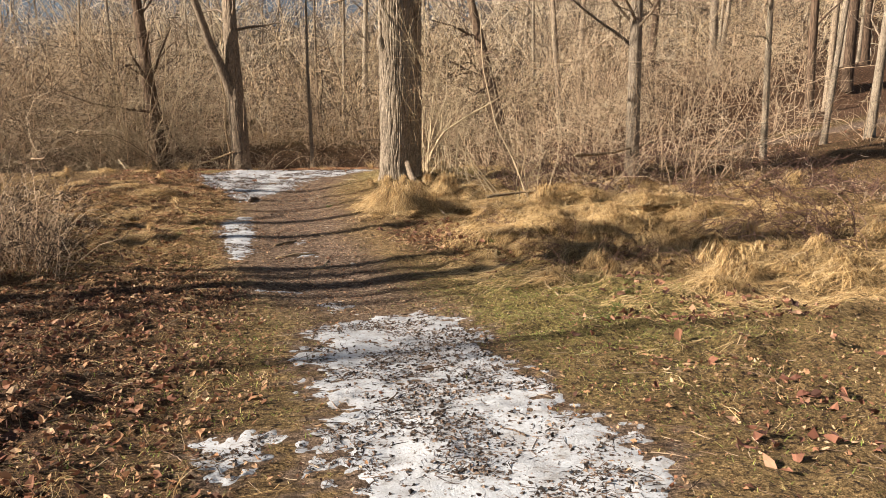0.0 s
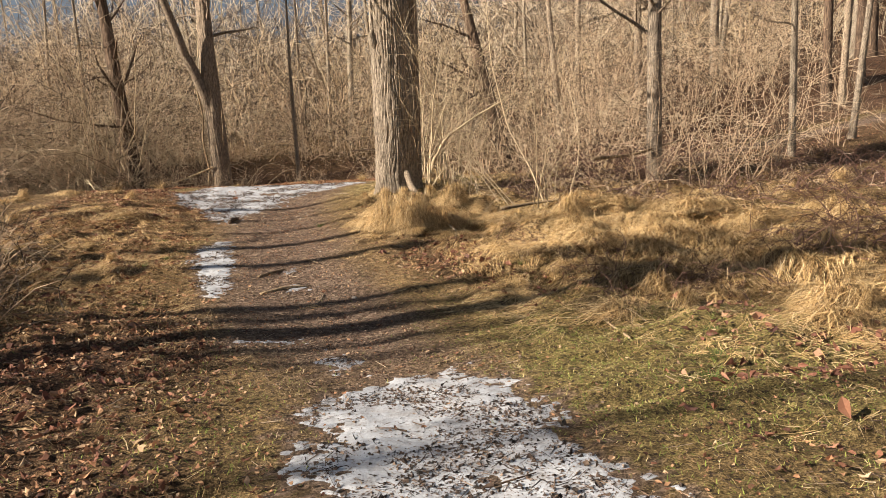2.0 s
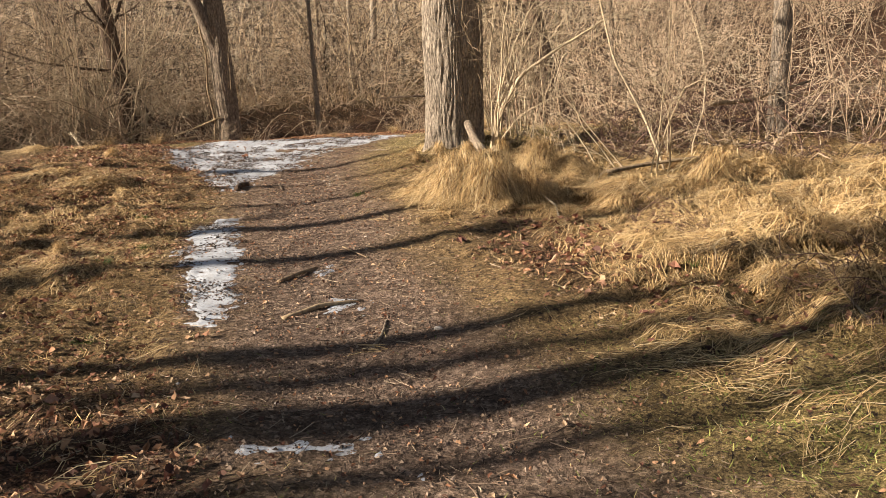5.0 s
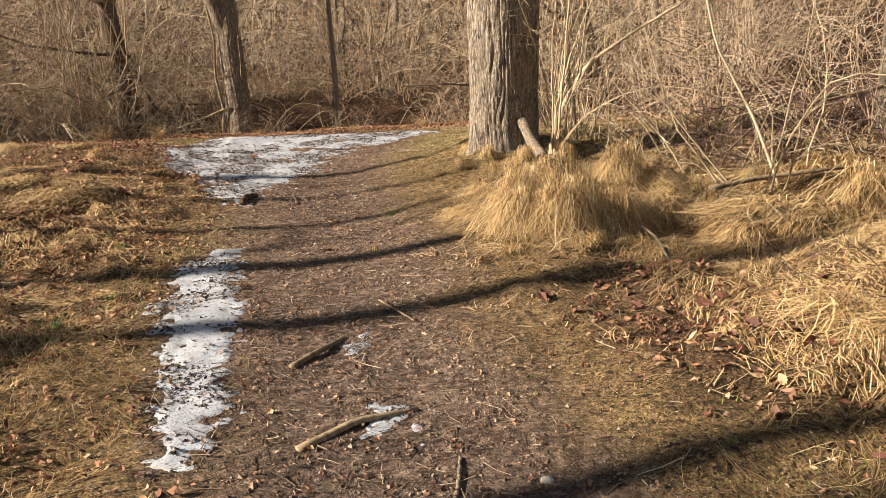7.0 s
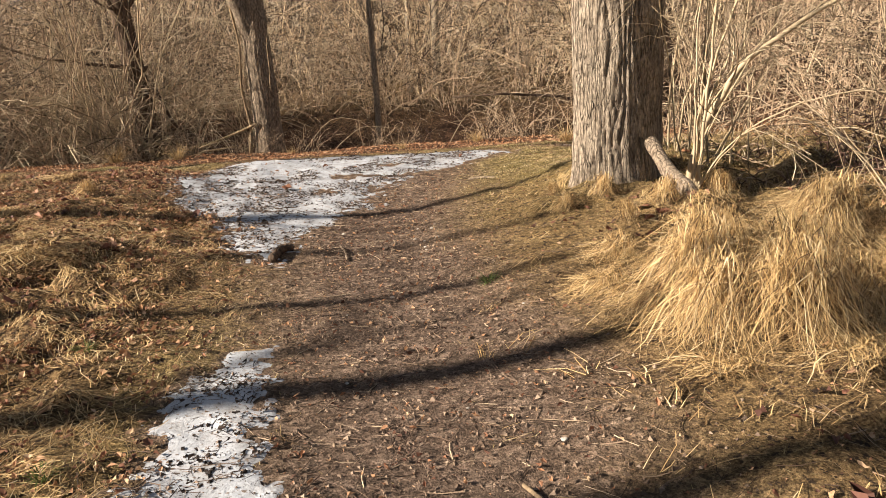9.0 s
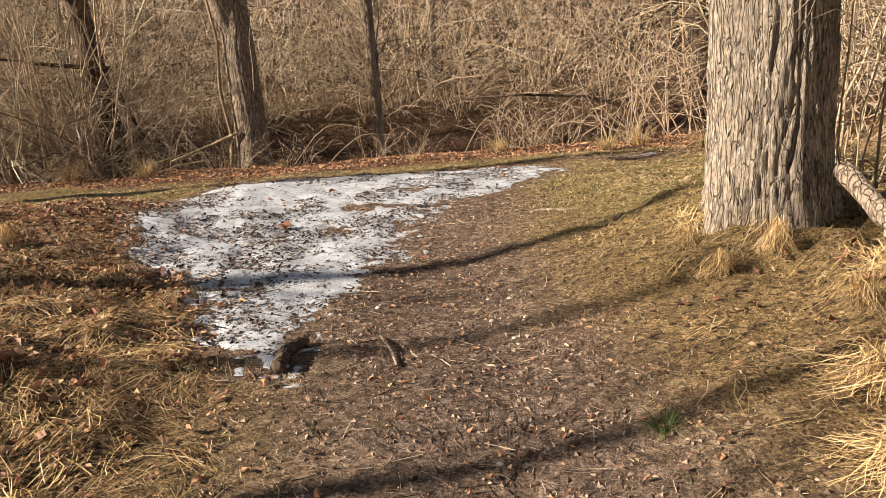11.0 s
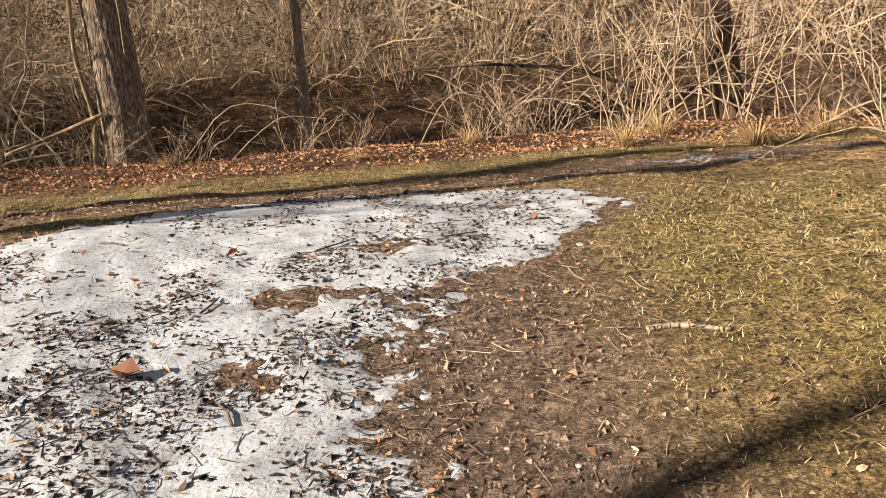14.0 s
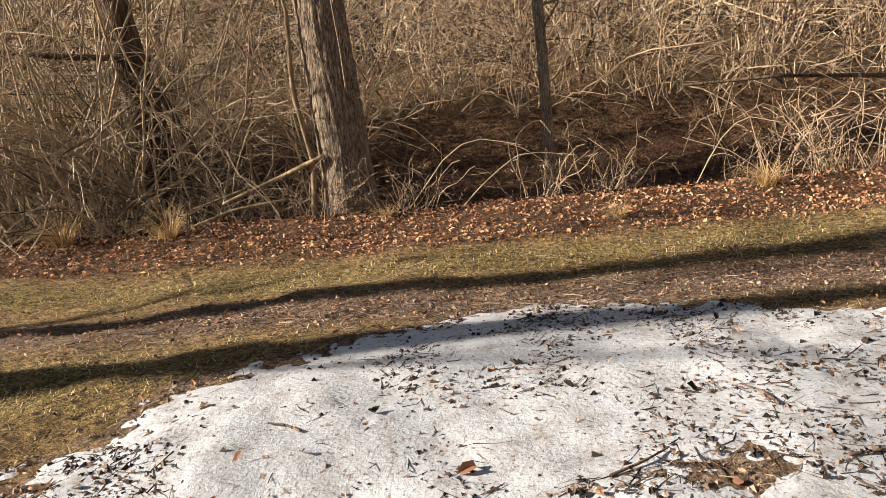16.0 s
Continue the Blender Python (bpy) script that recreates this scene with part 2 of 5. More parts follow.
def ground_material():
    m, t, b = shader("woodland_soil", 0.95, 0.15)
    att = t.nodes.new("ShaderNodeAttribute")
    att.attribute_name = "zone"
    sep = t.nodes.new("ShaderNodeSeparateColor")
    t.links.new(att.outputs["Color"], sep.inputs[0])
    fine, mid, big = grain(t, 90, 6), grain(t, 14, 6), grain(t, 1.6, 4)
    straw = ramp(t, fine, [(0.34, (0.14, 0.09, 0.045)), (0.5, (0.40, 0.27, 0.13)), (0.66, (0.60, 0.45, 0.23))])
    mud = ramp(t, mid, [(0.3, (0.12, 0.084, 0.063)), (0.52, (0.28, 0.203, 0.156)), (0.72, (0.46, 0.352, 0.277))])
    green = ramp(t, fine, [(0.34, (0.08, 0.07, 0.025)), (0.5, (0.32, 0.25, 0.095)), (0.68, (0.58, 0.46, 0.21))])
    litter = ramp(t, fine, [(0.34, (0.05, 0.03, 0.02)), (0.52, (0.18, 0.10, 0.06)), (0.68, (0.36, 0.23, 0.14))])
    col = blend(t, sep.outputs[1], straw, green)
    col = blend(t, sep.outputs[2], col, litter)
    col = blend(t, sep.outputs[0], col, mud)
    col = blend(t, 0.7, col, ramp(t, big, [(0.3, (0.6, 0.57, 0.55)), (0.7, (1.05, 1.03, 1.0))]), "MULTIPLY")
    for size, low_, high_ in ((26.0, 0.5, 1.25), (70.0, 0.45, 1.4)):
        co = t.nodes.new("ShaderNodeTexCoord")
        warp = node(t, "ShaderNodeTexNoise", Scale=size * 0.8, Detail=2.0)
        add = t.nodes.new("ShaderNodeVectorMath")
        add.operation = "MULTIPLY_ADD"
        add.inputs[1].default_value = (1.6 / size,) * 3
        vor = node(t, "ShaderNodeTexVoronoi", Scale=size)
        t.links.new(co.outputs["Object"], warp.inputs["Vector"])
        t.links.new(warp.outputs["Color"], add.inputs[0])
        t.links.new(co.outputs["Object"], add.inputs[2])
        t.links.new(add.outputs[0], vor.inputs["Vector"])
        one = t.nodes.new("ShaderNodeSeparateColor")
        t.links.new(vor.outputs["Color"], one.inputs[0])
        col = blend(t, 0.85, col, ramp(t, one.outputs[0], [(0.0, (low_,) * 3), (0.5, (0.85, 0.84, 0.82)), (1.0, (high_,) * 3)]), "MULTIPLY")
    # dark spots painted as the shade between pieces of litter, weaker on mud
    gap_shade = ramp(t, grain(t, 24, 5), [(0.36, (1, 1, 1)), (0.46, (0, 0, 0))])
    less = t.nodes.new("ShaderNodeMath")
    less.operation, less.inputs[0].default_value = "SUBTRACT", 1.1
    t.links.new(sep.outputs[0], less.inputs[1])
    col = blend(t, blend(t, 1.0, gap_shade, less.outputs[0], "MULTIPLY"), col, (0.045, 0.03, 0.022))
    t.links.new(col, b.inputs["Base Color"])
    mixh = t.nodes.new("ShaderNodeMath")
    mixh.operation = "ADD"
    t.links.new(fine, mixh.inputs[0])
    t.links.new(mid, mixh.inputs[1])
    bumped(t, b, mixh.outputs[0], 1.0, 0.05)
    return m


def snow_material():
    m, t, b = shader("old_crusted_snow", 0.6, 0.35)
    dirt, fine = grain(t, 7, 6), grain(t, 120, 4)
    col = ramp(t, dirt, [(0.30, (0.30, 0.29, 0.28)), (0.44, (0.43, 0.44, 0.46)), (0.6, (0.52, 0.545, 0.58))])
    col = blend(t, ramp(t, grain(t, 38, 5), [(0.36, (1, 1, 1)), (0.41, (0, 0, 0))]), col, (0.22, 0.17, 0.13))
    col = blend(t, 0.6, col, ramp(t, grain(t, 60, 6), [(0.32, (0.5, 0.48, 0.46)), (0.5, (1, 1, 1))]), "MULTIPLY")
    col = blend(t, 0.5, col, ramp(t, grain(t, 2.5, 5), [(0.35, (0.72, 0.72, 0.74)), (0.6, (1.1, 1.1, 1.1))]), "MULTIPLY")
    t.links.new(col, b.inputs["Base Color"])
    bumped(t, b, grain(t, 45, 6), 0.6, 0.015)
    return m


SOIL, SNOW_MAT = ground_material(), snow_material()
LEAF = island_material("fallen_leaf", [(0.0, (0.07, 0.035, 0.025)), (0.25, (0.22, 0.10, 0.06)), (0.5, (0.38, 0.20, 0.11)), (0.75, (0.48, 0.29, 0.16)), (1.0, (0.62, 0.45, 0.29))], 0.75, 0.15)
DRIFT_LEAF = island_material("drifted_leaf", [(0.0, (0.10, 0.045, 0.03)), (0.3, (0.36, 0.165, 0.085)), (0.65, (0.60, 0.33, 0.17)), (1.0, (0.78, 0.56, 0.36))], 0.75, 0.15)
# damp leaf colours, darkened further so the ditch's shade is in the colour
DITCH_LEAF = island_material("damp_shaded_leaf", [(0.0, (0.02, 0.013, 0.01)), (0.6, (0.075, 0.038, 0.024)), (0.9, (0.19, 0.10, 0.06)), (1.0, (0.42, 0.28, 0.17))], 0.8, 0.1)
DARK_BIT = island_material("wet_debris", [(0.0, (0.02, 0.016, 0.013)), (0.45, (0.06, 0.042, 0.032)), (0.8, (0.16, 0.11, 0.08)), (1.0, (0.30, 0.22, 0.16))], 0.8)
TURF = island_material("winter_turf", [(0.0, (0.12, 0.19, 0.03)), (0.45, (0.30, 0.37, 0.075)), (0.7, (0.48, 0.45, 0.14)), (1.0, (0.80, 0.64, 0.35))], 0.8, 0.18)
DRY_TURF = island_material("dry_turf", [(0.0, (0.24, 0.18, 0.07)), (0.3, (0.53, 0.41, 0.18)), (0.6, (0.70, 0.56, 0.29)), (1.0, (0.88, 0.73, 0.47))], 0.8, 0.18)
STRAW = island_material("dead_grass", [(0.0, (0.07, 0.042, 0.022)), (0.3, (0.34, 0.215, 0.10)), (0.55, (0.66, 0.45, 0.205)), (0.8, (0.80, 0.585, 0.29)), (1.0, (0.88, 0.71, 0.44))], 0.65, 0.18)
# near-black stops give dark stems and paint in the shade among twigs
TWIG = island_material("dry_twig", [(0.0, (0.03, 0.021, 0.016)), (0.27, (0.11, 0.075, 0.05)), (0.50, (0.44, 0.31, 0.20)), (1.0, (0.76, 0.63, 0.45))], 0.8)
MUD_TWIG = island_material("muddy_twig", [(0.0, (0.035, 0.024, 0.018)), (0.5, (0.13, 0.085, 0.06)), (0.82, (0.30, 0.21, 0.145)), (1.0, (0.60, 0.48, 0.33))], 0.85)
RED_LEAF = island_material("large_fallen_leaf", [(0.0, (0.05, 0.025, 0.02)), (0.4, (0.19, 0.08, 0.052)), (0.8, (0.30, 0.14, 0.088)), (1.0, (0.44, 0.28, 0.18))], 0.7, 0.06)
PALE_CANE = island_material("pale_cane", [(0.0, (0.20, 0.14, 0.085)), (0.5, (0.46, 0.36, 0.23)), (1.0, (0.70, 0.58, 0.40))], 0.7)
# next two: dark half stands for shade inside brush, bright half for lit stems
GREY_CANE = island_material("grey_vine", [(0.0, (0.035, 0.025, 0.02)), (0.33, (0.13, 0.095, 0.07)), (0.58, (0.50, 0.40, 0.28)), (1.0, (0.78, 0.67, 0.51))], 0.8)
FAR_TWIG = island_material("sunlit_brush", [(0.0, (0.035, 0.024, 0.018)), (0.30, (0.14, 0.094, 0.06)), (0.52, (0.50, 0.36, 0.22)), (1.0, (0.80, 0.64, 0.42))], 0.8)
RED_CANE = island_material("red_bramble_cane", [(0.0, (0.06, 0.03, 0.024)), (0.55, (0.17, 0.095, 0.07)), (0.85, (0.36, 0.24, 0.175)), (1.0, (0.60, 0.48, 0.37))], 0.7)
BARK_GREY = bark_material("furrowed_grey_bark", (0.12, 0.094, 0.072), (0.55, 0.475, 0.375), 55, 0.35, 1.0, 34.0)
BARK_BROWN = bark_material("brown_bark", (0.065, 0.048, 0.037), (0.54, 0.44, 0.33), 45, 0.35, 0.9, 28.0)
BARK_DARK = bark_material("dark_bark", (0.035, 0.026, 0.02), (0.22, 0.155, 0.11), 22, 0.2, 0.8, 16.0)
DEADWOOD = bark_material("weathered_wood", (0.16, 0.11, 0.07), (0.46, 0.36, 0.23), 30, 0.12, 0.4)


# ---- mesh helpers ----
def mesh_from(name, verts, faces, material, smooth=False):
    """A mesh out of arrays: verts n x 3, faces m x 3 or m x 4."""
    me = bpy.data.meshes.new(name)
    verts, faces = np.asarray(verts, np.float32), np.asarray(faces, np.int32)
    k = faces.shape[1]
    me.vertices.add(len(verts))
    me.vertices.foreach_set("co", verts.ravel())
    me.loops.add(faces.size)
    me.loops.foreach_set("vertex_index", faces.ravel())
    me.polygons.add(len(faces))
    me.polygons.foreach_set("loop_start", np.arange(0, faces.size, k, dtype=np.int32))
    me.polygons.foreach_set("use_smooth", np.full(len(faces), smooth))
    me.update(calc_edges=True)
    me.materials.append(material)
    return me


def part(name, me, parent, label=""):
    ob = new(name, me)
    ob.parent = parent
    return tagged(ob, label)


class Tubes:
    """Gathers tapered, bent stems into one mesh."""

    def __init__(self):
        self.v, self.f, self.n = [], [], 0

    def add(self, pts, radii, sides=3):
        pts, radii = np.asarray(pts, float), np.asarray(radii, float)
        tan = np.gradient(pts, axis=0)
        tan /= np.linalg.norm(tan, axis=1)[:, None] + 1e-9
        mean = tan.mean(0)
        ref = np.eye(3)[np.argmin(np.abs(mean))]
        u = np.cross(tan, ref)
        u /= np.linalg.norm(u, axis=1)[:, None] + 1e-9
        w = np.cross(tan, u)
        a = np.arange(sides) * 2 * np.pi / sides
        ring = pts[:, None, :] + radii[:, None, None] * (u[:, None, :] * np.cos(a)[None, :, None] + w[:, None, :] * np.sin(a)[None, :, None])
        k = len(pts)
        base = self.n + np.arange(k - 1)[:, None] * sides
        s, s2 = np.arange(sides)[None, :], (np.arange(sides)[None, :] + 1) % sides
        self.f.append(np.stack([base + s, base + s2, base + sides + s2, base + sides + s], -1).reshape(-1, 4))
        self.v.append(ring.reshape(-1, 3))
        self.n += k * sides

    def mesh(self, name, material, smooth=True):
        return mesh_from(name, np.concatenate(self.v), np.concatenate(self.f), material, smooth)


def stem(rng, p, d, length, steps, droop=0.0, wig=0.15):
    """Points along a bent stem that starts at p towards d."""
    pts, d = [np.array(p, float)], np.array(d, float)
    d /= np.linalg.norm(d)
    for _ in range(steps):
        d = d + rng.normal(0, wig, 3) + np.array((0, 0, -droop))
        d /= np.linalg.norm(d)
        pts.append(pts[-1] + d * length / steps)
    return np.array(pts)


def side_way(rng, d, spread):
    v = rng.normal(0, 1, 3)
    v -= d * v.dot(d)
    v /= np.linalg.norm(v)
    return d * math.cos(spread) + v * math.sin(spread)


# ---- ground: one sheet out to the horizon ----
def spaced(a, b, step, reach, grow=1.22):
    mid = list(np.arange(a, b, step))
    s, up, down = step, [], []
    x = mid[-1]
    while x < reach:
        s *= grow
        x += s
        up.append(x)
    s, x = step, mid[0]
    while x > -reach:
        s *= grow
        x -= s
        down.append(x)
    return np.array(down[::-1] + mid + up)


def grid_faces(nx, ny):
    i = (np.arange(ny - 1)[:, None] * nx + np.arange(nx - 1)[None, :]).ravel()
    return np.stack([i, i + 1, i + nx + 1, i + nx], -1)


gx, gy = spaced(-4.6, 5.2, 0.08, 420), spaced(1.5, 27.5, 0.075, 420)
GX, GY = np.meshgrid(gx, gy)
GX, GY = GX.ravel(), GY.ravel()
GZ = height(GX, GY)
GZ2 = GZ.reshape(len(gy), len(gx))


def surf(x, y):
    """Height of the ground sheet itself, between its points."""
    x, y = np.asarray(x, float), np.asarray(y, float)
    i, j = np.clip(np.searchsorted(gx, x) - 1, 0, len(gx) - 2), np.clip(np.searchsorted(gy, y) - 1, 0, len(gy) - 2)
    u, v = (x - gx[i]) / (gx[i + 1] - gx[i]), (y - gy[j]) / (gy[j + 1] - gy[j])
    return (GZ2[j, i] * (1 - u) + GZ2[j, i + 1] * u) * (1 - v) + (GZ2[j + 1, i] * (1 - u) + GZ2[j + 1, i + 1] * u) * v


def ground_at(x, y):
    return float(surf(x, y))


ground_mesh = mesh_from("ground", np.stack([GX, GY, GZ], -1), grid_faces(len(gx), len(gy)), SOIL, True)
zone = ground_mesh.color_attributes.new("zone", "FLOAT_COLOR", "POINT")
zm, zg, zl, zs = zones(GX, GY)
zone.data.foreach_set("color", np.stack([zm, zg, zl, np.ones_like(zm)], -1).astype(np.float32).ravel())
tagged(new("ground", ground_mesh), "muddy woodland ground with turf, dead grass and leaf litter", "ground", kind="structure")

# ---- snow patches ----
SNOW_LABELS = ["thin old snow littered with twigs on the path", "narrow strip of melting snow along the path", "wide patch of old snow beside the crossing track"] + ["small remnant of melting snow on bare soil"] * 7
for k, (rows, broken) in enumerate(SNOW):
    xs = np.arange(min(r[1] for r in rows) - 0.35, max(r[2] for r in rows) + 0.35, 0.022)
    ys = np.arange(rows[0][0] - 0.3, rows[-1][0] + 0.3, 0.022)
    SX, SY = np.meshgrid(xs, ys)
    SX, SY = SX.ravel(), SY.ravel()
    dep = snow_depth(SX, SY, k)
    top = surf(SX, SY) + np.clip(dep * 0.9, -0.014, 0.006) + 0.002
    fs = grid_faces(len(xs), len(ys))
    fs = fs[(dep[fs] > -0.004).any(1)]
    used, back = np.unique(fs, return_inverse=True)
    me = mesh_from("snow_patch", np.stack([SX, SY, top], -1)[used], back.reshape(-1, 4), SNOW_MAT, True)
    tagged(new("snow_patch", me), SNOW_LABELS[k], "snow", "snow patches")


# ---- scattered stuff ----
def scatter(rng, n, x0, x1, y0, y1, weight):
    """Random places in a rectangle, thinned by a weight from 0 to 1."""
    x, y = rng.uniform(x0, x1, n), rng.uniform(y0, y1, n)
    keep = rng.random(n) < weight(x, y)
    return x[keep], y[keep]


def leaf_stuff(name, rng, x, y, size, lift, label):
    """Curled, lobed dead leaves, each folded along its rib."""
    n = len(x)
    outline = np.array([(-1, 0, 0), (-.3, .5, .25), (.5, .42, .26), (1, 0, .12), (.35, -.5, .26), (-.4, -.38, .22), (0.1, 0, 0)])
    pts = np.repeat(outline[None], n, 0) * size[:, None, None]
    pts[:, :, 2] *= rng.uniform(-0.8, 2.6, n)[:, None]
    pts[:, :, 2] += (pts[:, :, 0] ** 2) / size[:, None] * rng.uniform(-0.5, 0.6, n)[:, None]
    pts[:, :, :2] *= rng.uniform(0.4, 1.45, (n, 7, 2))
    pts[:, :, 2] += rng.normal(0, 0.16, (n, 7)) * size[:, None]
    pts[:, :, 1] *= rng.uniform(0.7, 1.4, n)[:, None]
    rz, rx, ry = rng.uniform(0, 2 * np.pi, n), rng.normal(0, 0.42, n), rng.normal(0, 0.42, n)
    pts = turned(pts, rx, ry, rz)
    pts[:, :, 0] += x[:, None]
    pts[:, :, 1] += y[:, None]
    pts[:, :, 2] += (surf(x, y) + lift + np.abs(rng.normal(0, 0.008, n)))[:, None]
    tri = np.array([(6, 0, 1), (6, 1, 2), (6, 2, 3), (6, 3, 4), (6, 4, 5), (6, 5, 0)])
    faces = (tri[None] + (np.arange(n) * 7)[:, None, None]).reshape(-1, 3)
    return tagged(new(name, mesh_from(name, pts.reshape(-1, 3), faces, LEAF)), label, "leaves", kind="stuff")


def turned(p, rx, ry, rz):
    def rot(p, i, j, a):
        c, s = np.cos(a)[:, None], np.sin(a)[:, None]
        u, v = p[:, :, i].copy(), p[:, :, j].copy()
        p[:, :, i], p[:, :, j] = c * u - s * v, s * u + c * v
    rot(p, 1, 2, rx)
    rot(p, 2, 0, ry)
    rot(p, 0, 1, rz)
    return p


def blade_arrays(rng, x, y, z, length, width, lean, steps=2, ways=None):
    """Bent tapering blades rooted at x, y, z."""
    n = len(x)
    a = rng.uniform(0, 2 * np.pi, n) if ways is None else ways
    dx, dy = np.cos(a), np.sin(a)
    rows = []
    for k in range(steps + 1):
        s = k / steps
        out = length * np.sin(lean * s) * s ** 0.6
        up = length * s * np.cos(lean * s)
        wd = width * (1 - 0.75 * s)
        cx, cy, cz = x + dx * out, y + dy * out, z + up
        rows.append(np.stack([cx - dy * wd, cy + dx * wd, cz], -1))
        rows.append(np.stack([cx + dy * wd, cy - dx * wd, cz + wd * 0.4], -1))
    v = np.stack(rows, 1)
    k = 2 * (steps + 1)
    quads = np.array([(2 * i, 2 * i + 1, 2 * i + 3, 2 * i + 2) for i in range(steps)])
    f = (quads[None] + (np.arange(n) * k)[:, None, None]).reshape(-1, 4)
    return v.reshape(-1, 3), f


def lying_blades(rng, x, y, length, width, way, loft):
    """Dead blades that lie along the ground, a little bowed."""
    n, rows = len(x), []
    bow = rng.normal(0, 0.35, n)
    for q in (0.0, 0.5, 1.0):
        b = way + bow * (q - 0.5)
        cx, cy = x + np.cos(b) * length * q, y + np.sin(b) * length * q
        cz = surf(cx, cy) + 0.003 + loft * (math.sin(math.pi * (0.1 + 0.8 * q)) * 0.8 + 0.2)
        wd = width * (1 - 0.55 * q)
        rows.append(np.stack([cx - np.sin(b) * wd, cy + np.cos(b) * wd, cz], -1))
        rows.append(np.stack([cx + np.sin(b) * wd, cy - np.cos(b) * wd, cz + wd * 0.6], -1))
    v = np.stack(rows, 1)
    quads = np.array([(2 * i, 2 * i + 1, 2 * i + 3, 2 * i + 2) for i in range(2)])
    return v.reshape(-1, 3), (quads[None] + (np.arange(n) * 6)[:, None, None]).reshape(-1, 4)


def rod_stuff(name, rng, x, y, length, radius, lift, material, label, tilt=0.12, category="twigs"):
    """Short bent sticks lying about."""
    n = len(x)
    a, b = rng.uniform(0, 2 * np.pi, n), rng.normal(0, tilt, n)
    d = np.stack([np.cos(a) * np.cos(b), np.sin(a) * np.cos(b), np.sin(b)], -1)
    side = np.stack([-np.sin(a), np.cos(a), np.zeros(n)], -1)
    up = np.cross(d, side)
    bend = rng.normal(0, 0.12, n) * length
    vs = []
    for s in (-0.5, 0.05, 0.5):
        c = np.stack([x, y, surf(x, y) + lift], -1) + d * (length * s)[:, None] + side * (bend * (0.25 - s * s) * 2)[:, None]
        c[:, 2] = np.maximum(c[:, 2], surf(c[:, 0], c[:, 1]) + 0.002)
        r = radius * (1.0 - 0.35 * (s + 0.5))
        for ang in (0, 2.1, 4.2):
            vs.append(c + side * (r * math.cos(ang))[:, None] - up * (r * math.sin(ang))[:, None])
    v = np.stack(vs, 1)
    q = np.array([(k * 3 + i, k * 3 + (i + 1) % 3, k * 3 + 3 + (i + 1) % 3, k * 3 + 3 + i) for k in range(2) for i in range(3)])
    f = (q[None] + (np.arange(n) * 9)[:, None, None]).reshape(-1, 4)
    return tagged(new(name, mesh_from(name, v.reshape(-1, 3), f, material)), label, category, kind="stuff")


rng = np.random.default_rng(4)
on_snow = lambda x, y: snow_depth(x, y) > 0.0

# leaf litter on the soil
lx, ly = scatter(rng, 130000, -5.5, 5.5, 2.0, 25.0, lambda x, y: np.clip(zones(x, y)[2] * 0.85 + 0.16 + 0.34 * zones(x, y)[0], 0, 1) * np.where(on_snow(x, y), 0.05, 1))
leaf_stuff("leaf_litter", rng, lx, ly, (0.007 + 0.029 * rng.random(len(lx)) ** 2.2) * (0.55 + 0.55 * np.clip(zones(lx, ly)[2] * 1.5, 0, 1)), 0.006, "curled brown and russet dead oak leaves")
lx, ly = scatter(rng, 40000, -8, 8, 24.6, 30.5, lambda x, y: np.clip(sst(y, 24.6, 25.2) * (0.4 + 0.9 * fbm(x * 2, y * 2, 61)), 0, 1) * np.exp(-(np.maximum(y - 27, 0) / 3)))
o = leaf_stuff("leaf_drift", rng, lx, ly, 0.009 + 0.024 * rng.random(len(lx)) ** 1.6, 0.008, "drift of orange-brown dead leaves along the track")
o.data.materials[0] = DRIFT_LEAF
lx, ly = scatter(rng, 11000, 1.5, 19, 9, 25, lambda x, y: (0.2 + 0.6 * sst(x, 6, 9)) * (1 - zones(x, y)[0]))
leaf_stuff("leaf_cover", rng, lx, ly, rng.uniform(0.018, 0.042, len(lx)), 0.012, "scattered brown leaves among dead grass")

# short turf
tx, ty = scatter(rng, 480000, -5.0, 5.2, 2.0, 25.6, lambda x, y: np.clip(zones(x, y)[1] * 1.0 + 0.06 - 0.05 * zones(x, y)[0], 0, 1) * np.where(on_snow(x, y), 0.12, 1))
for name_, keep_, mat_, label_ in (("short_turf", ty < 11.5, TURF, "short mossy green winter turf"), ("dry_turf", ty >= 11.5, DRY_TURF, "short straw-coloured winter turf")):
    x_, y_ = tx[keep_], ty[keep_]
    v, f = blade_arrays(rng, x_, y_, surf(x_, y_) - 0.004, 0.015 + 0.035 * rng.random(len(x_)) ** 1.5, rng.uniform(0.0016, 0.0034, len(x_)), rng.uniform(0.8, 1.7, len(x_)), 1)
    tagged(new(name_, mesh_from(name_, v, f, mat_)), label_, "grass", kind="stuff")

# matted straw, in locks that lie together
straw_amount = lambda x, y: np.clip(zones(x, y)[3] * 0.95 + 0.05, 0, 1) * (1 - 0.85 * zones(x, y)[0]) * np.where(on_snow(x, y), 0.05, 1)
spots = [scatter(rng, n_, x0, x1, y0, y1, straw_amount) for n_, x0, x1, y0, y1 in ((19000, -7.0, 9.0, 3.0, 25.5), (10000, -5.0, -1.2, 9.0, 21.0), (11000, 1.4, 6.0, 6.5, 16.0), (3000, 0.0, 4.0, 17.5, 23.0))]
kx, ky = np.concatenate([p[0] for p in spots]), np.concatenate([p[1] for p in spots])
each = rng.integers(3, 11, len(kx))
lock = np.repeat(np.arange(len(kx)), each)
way = fbm(kx * 0.7, ky * 0.7, 71) * 11 + rng.normal(0, 0.8, len(kx))
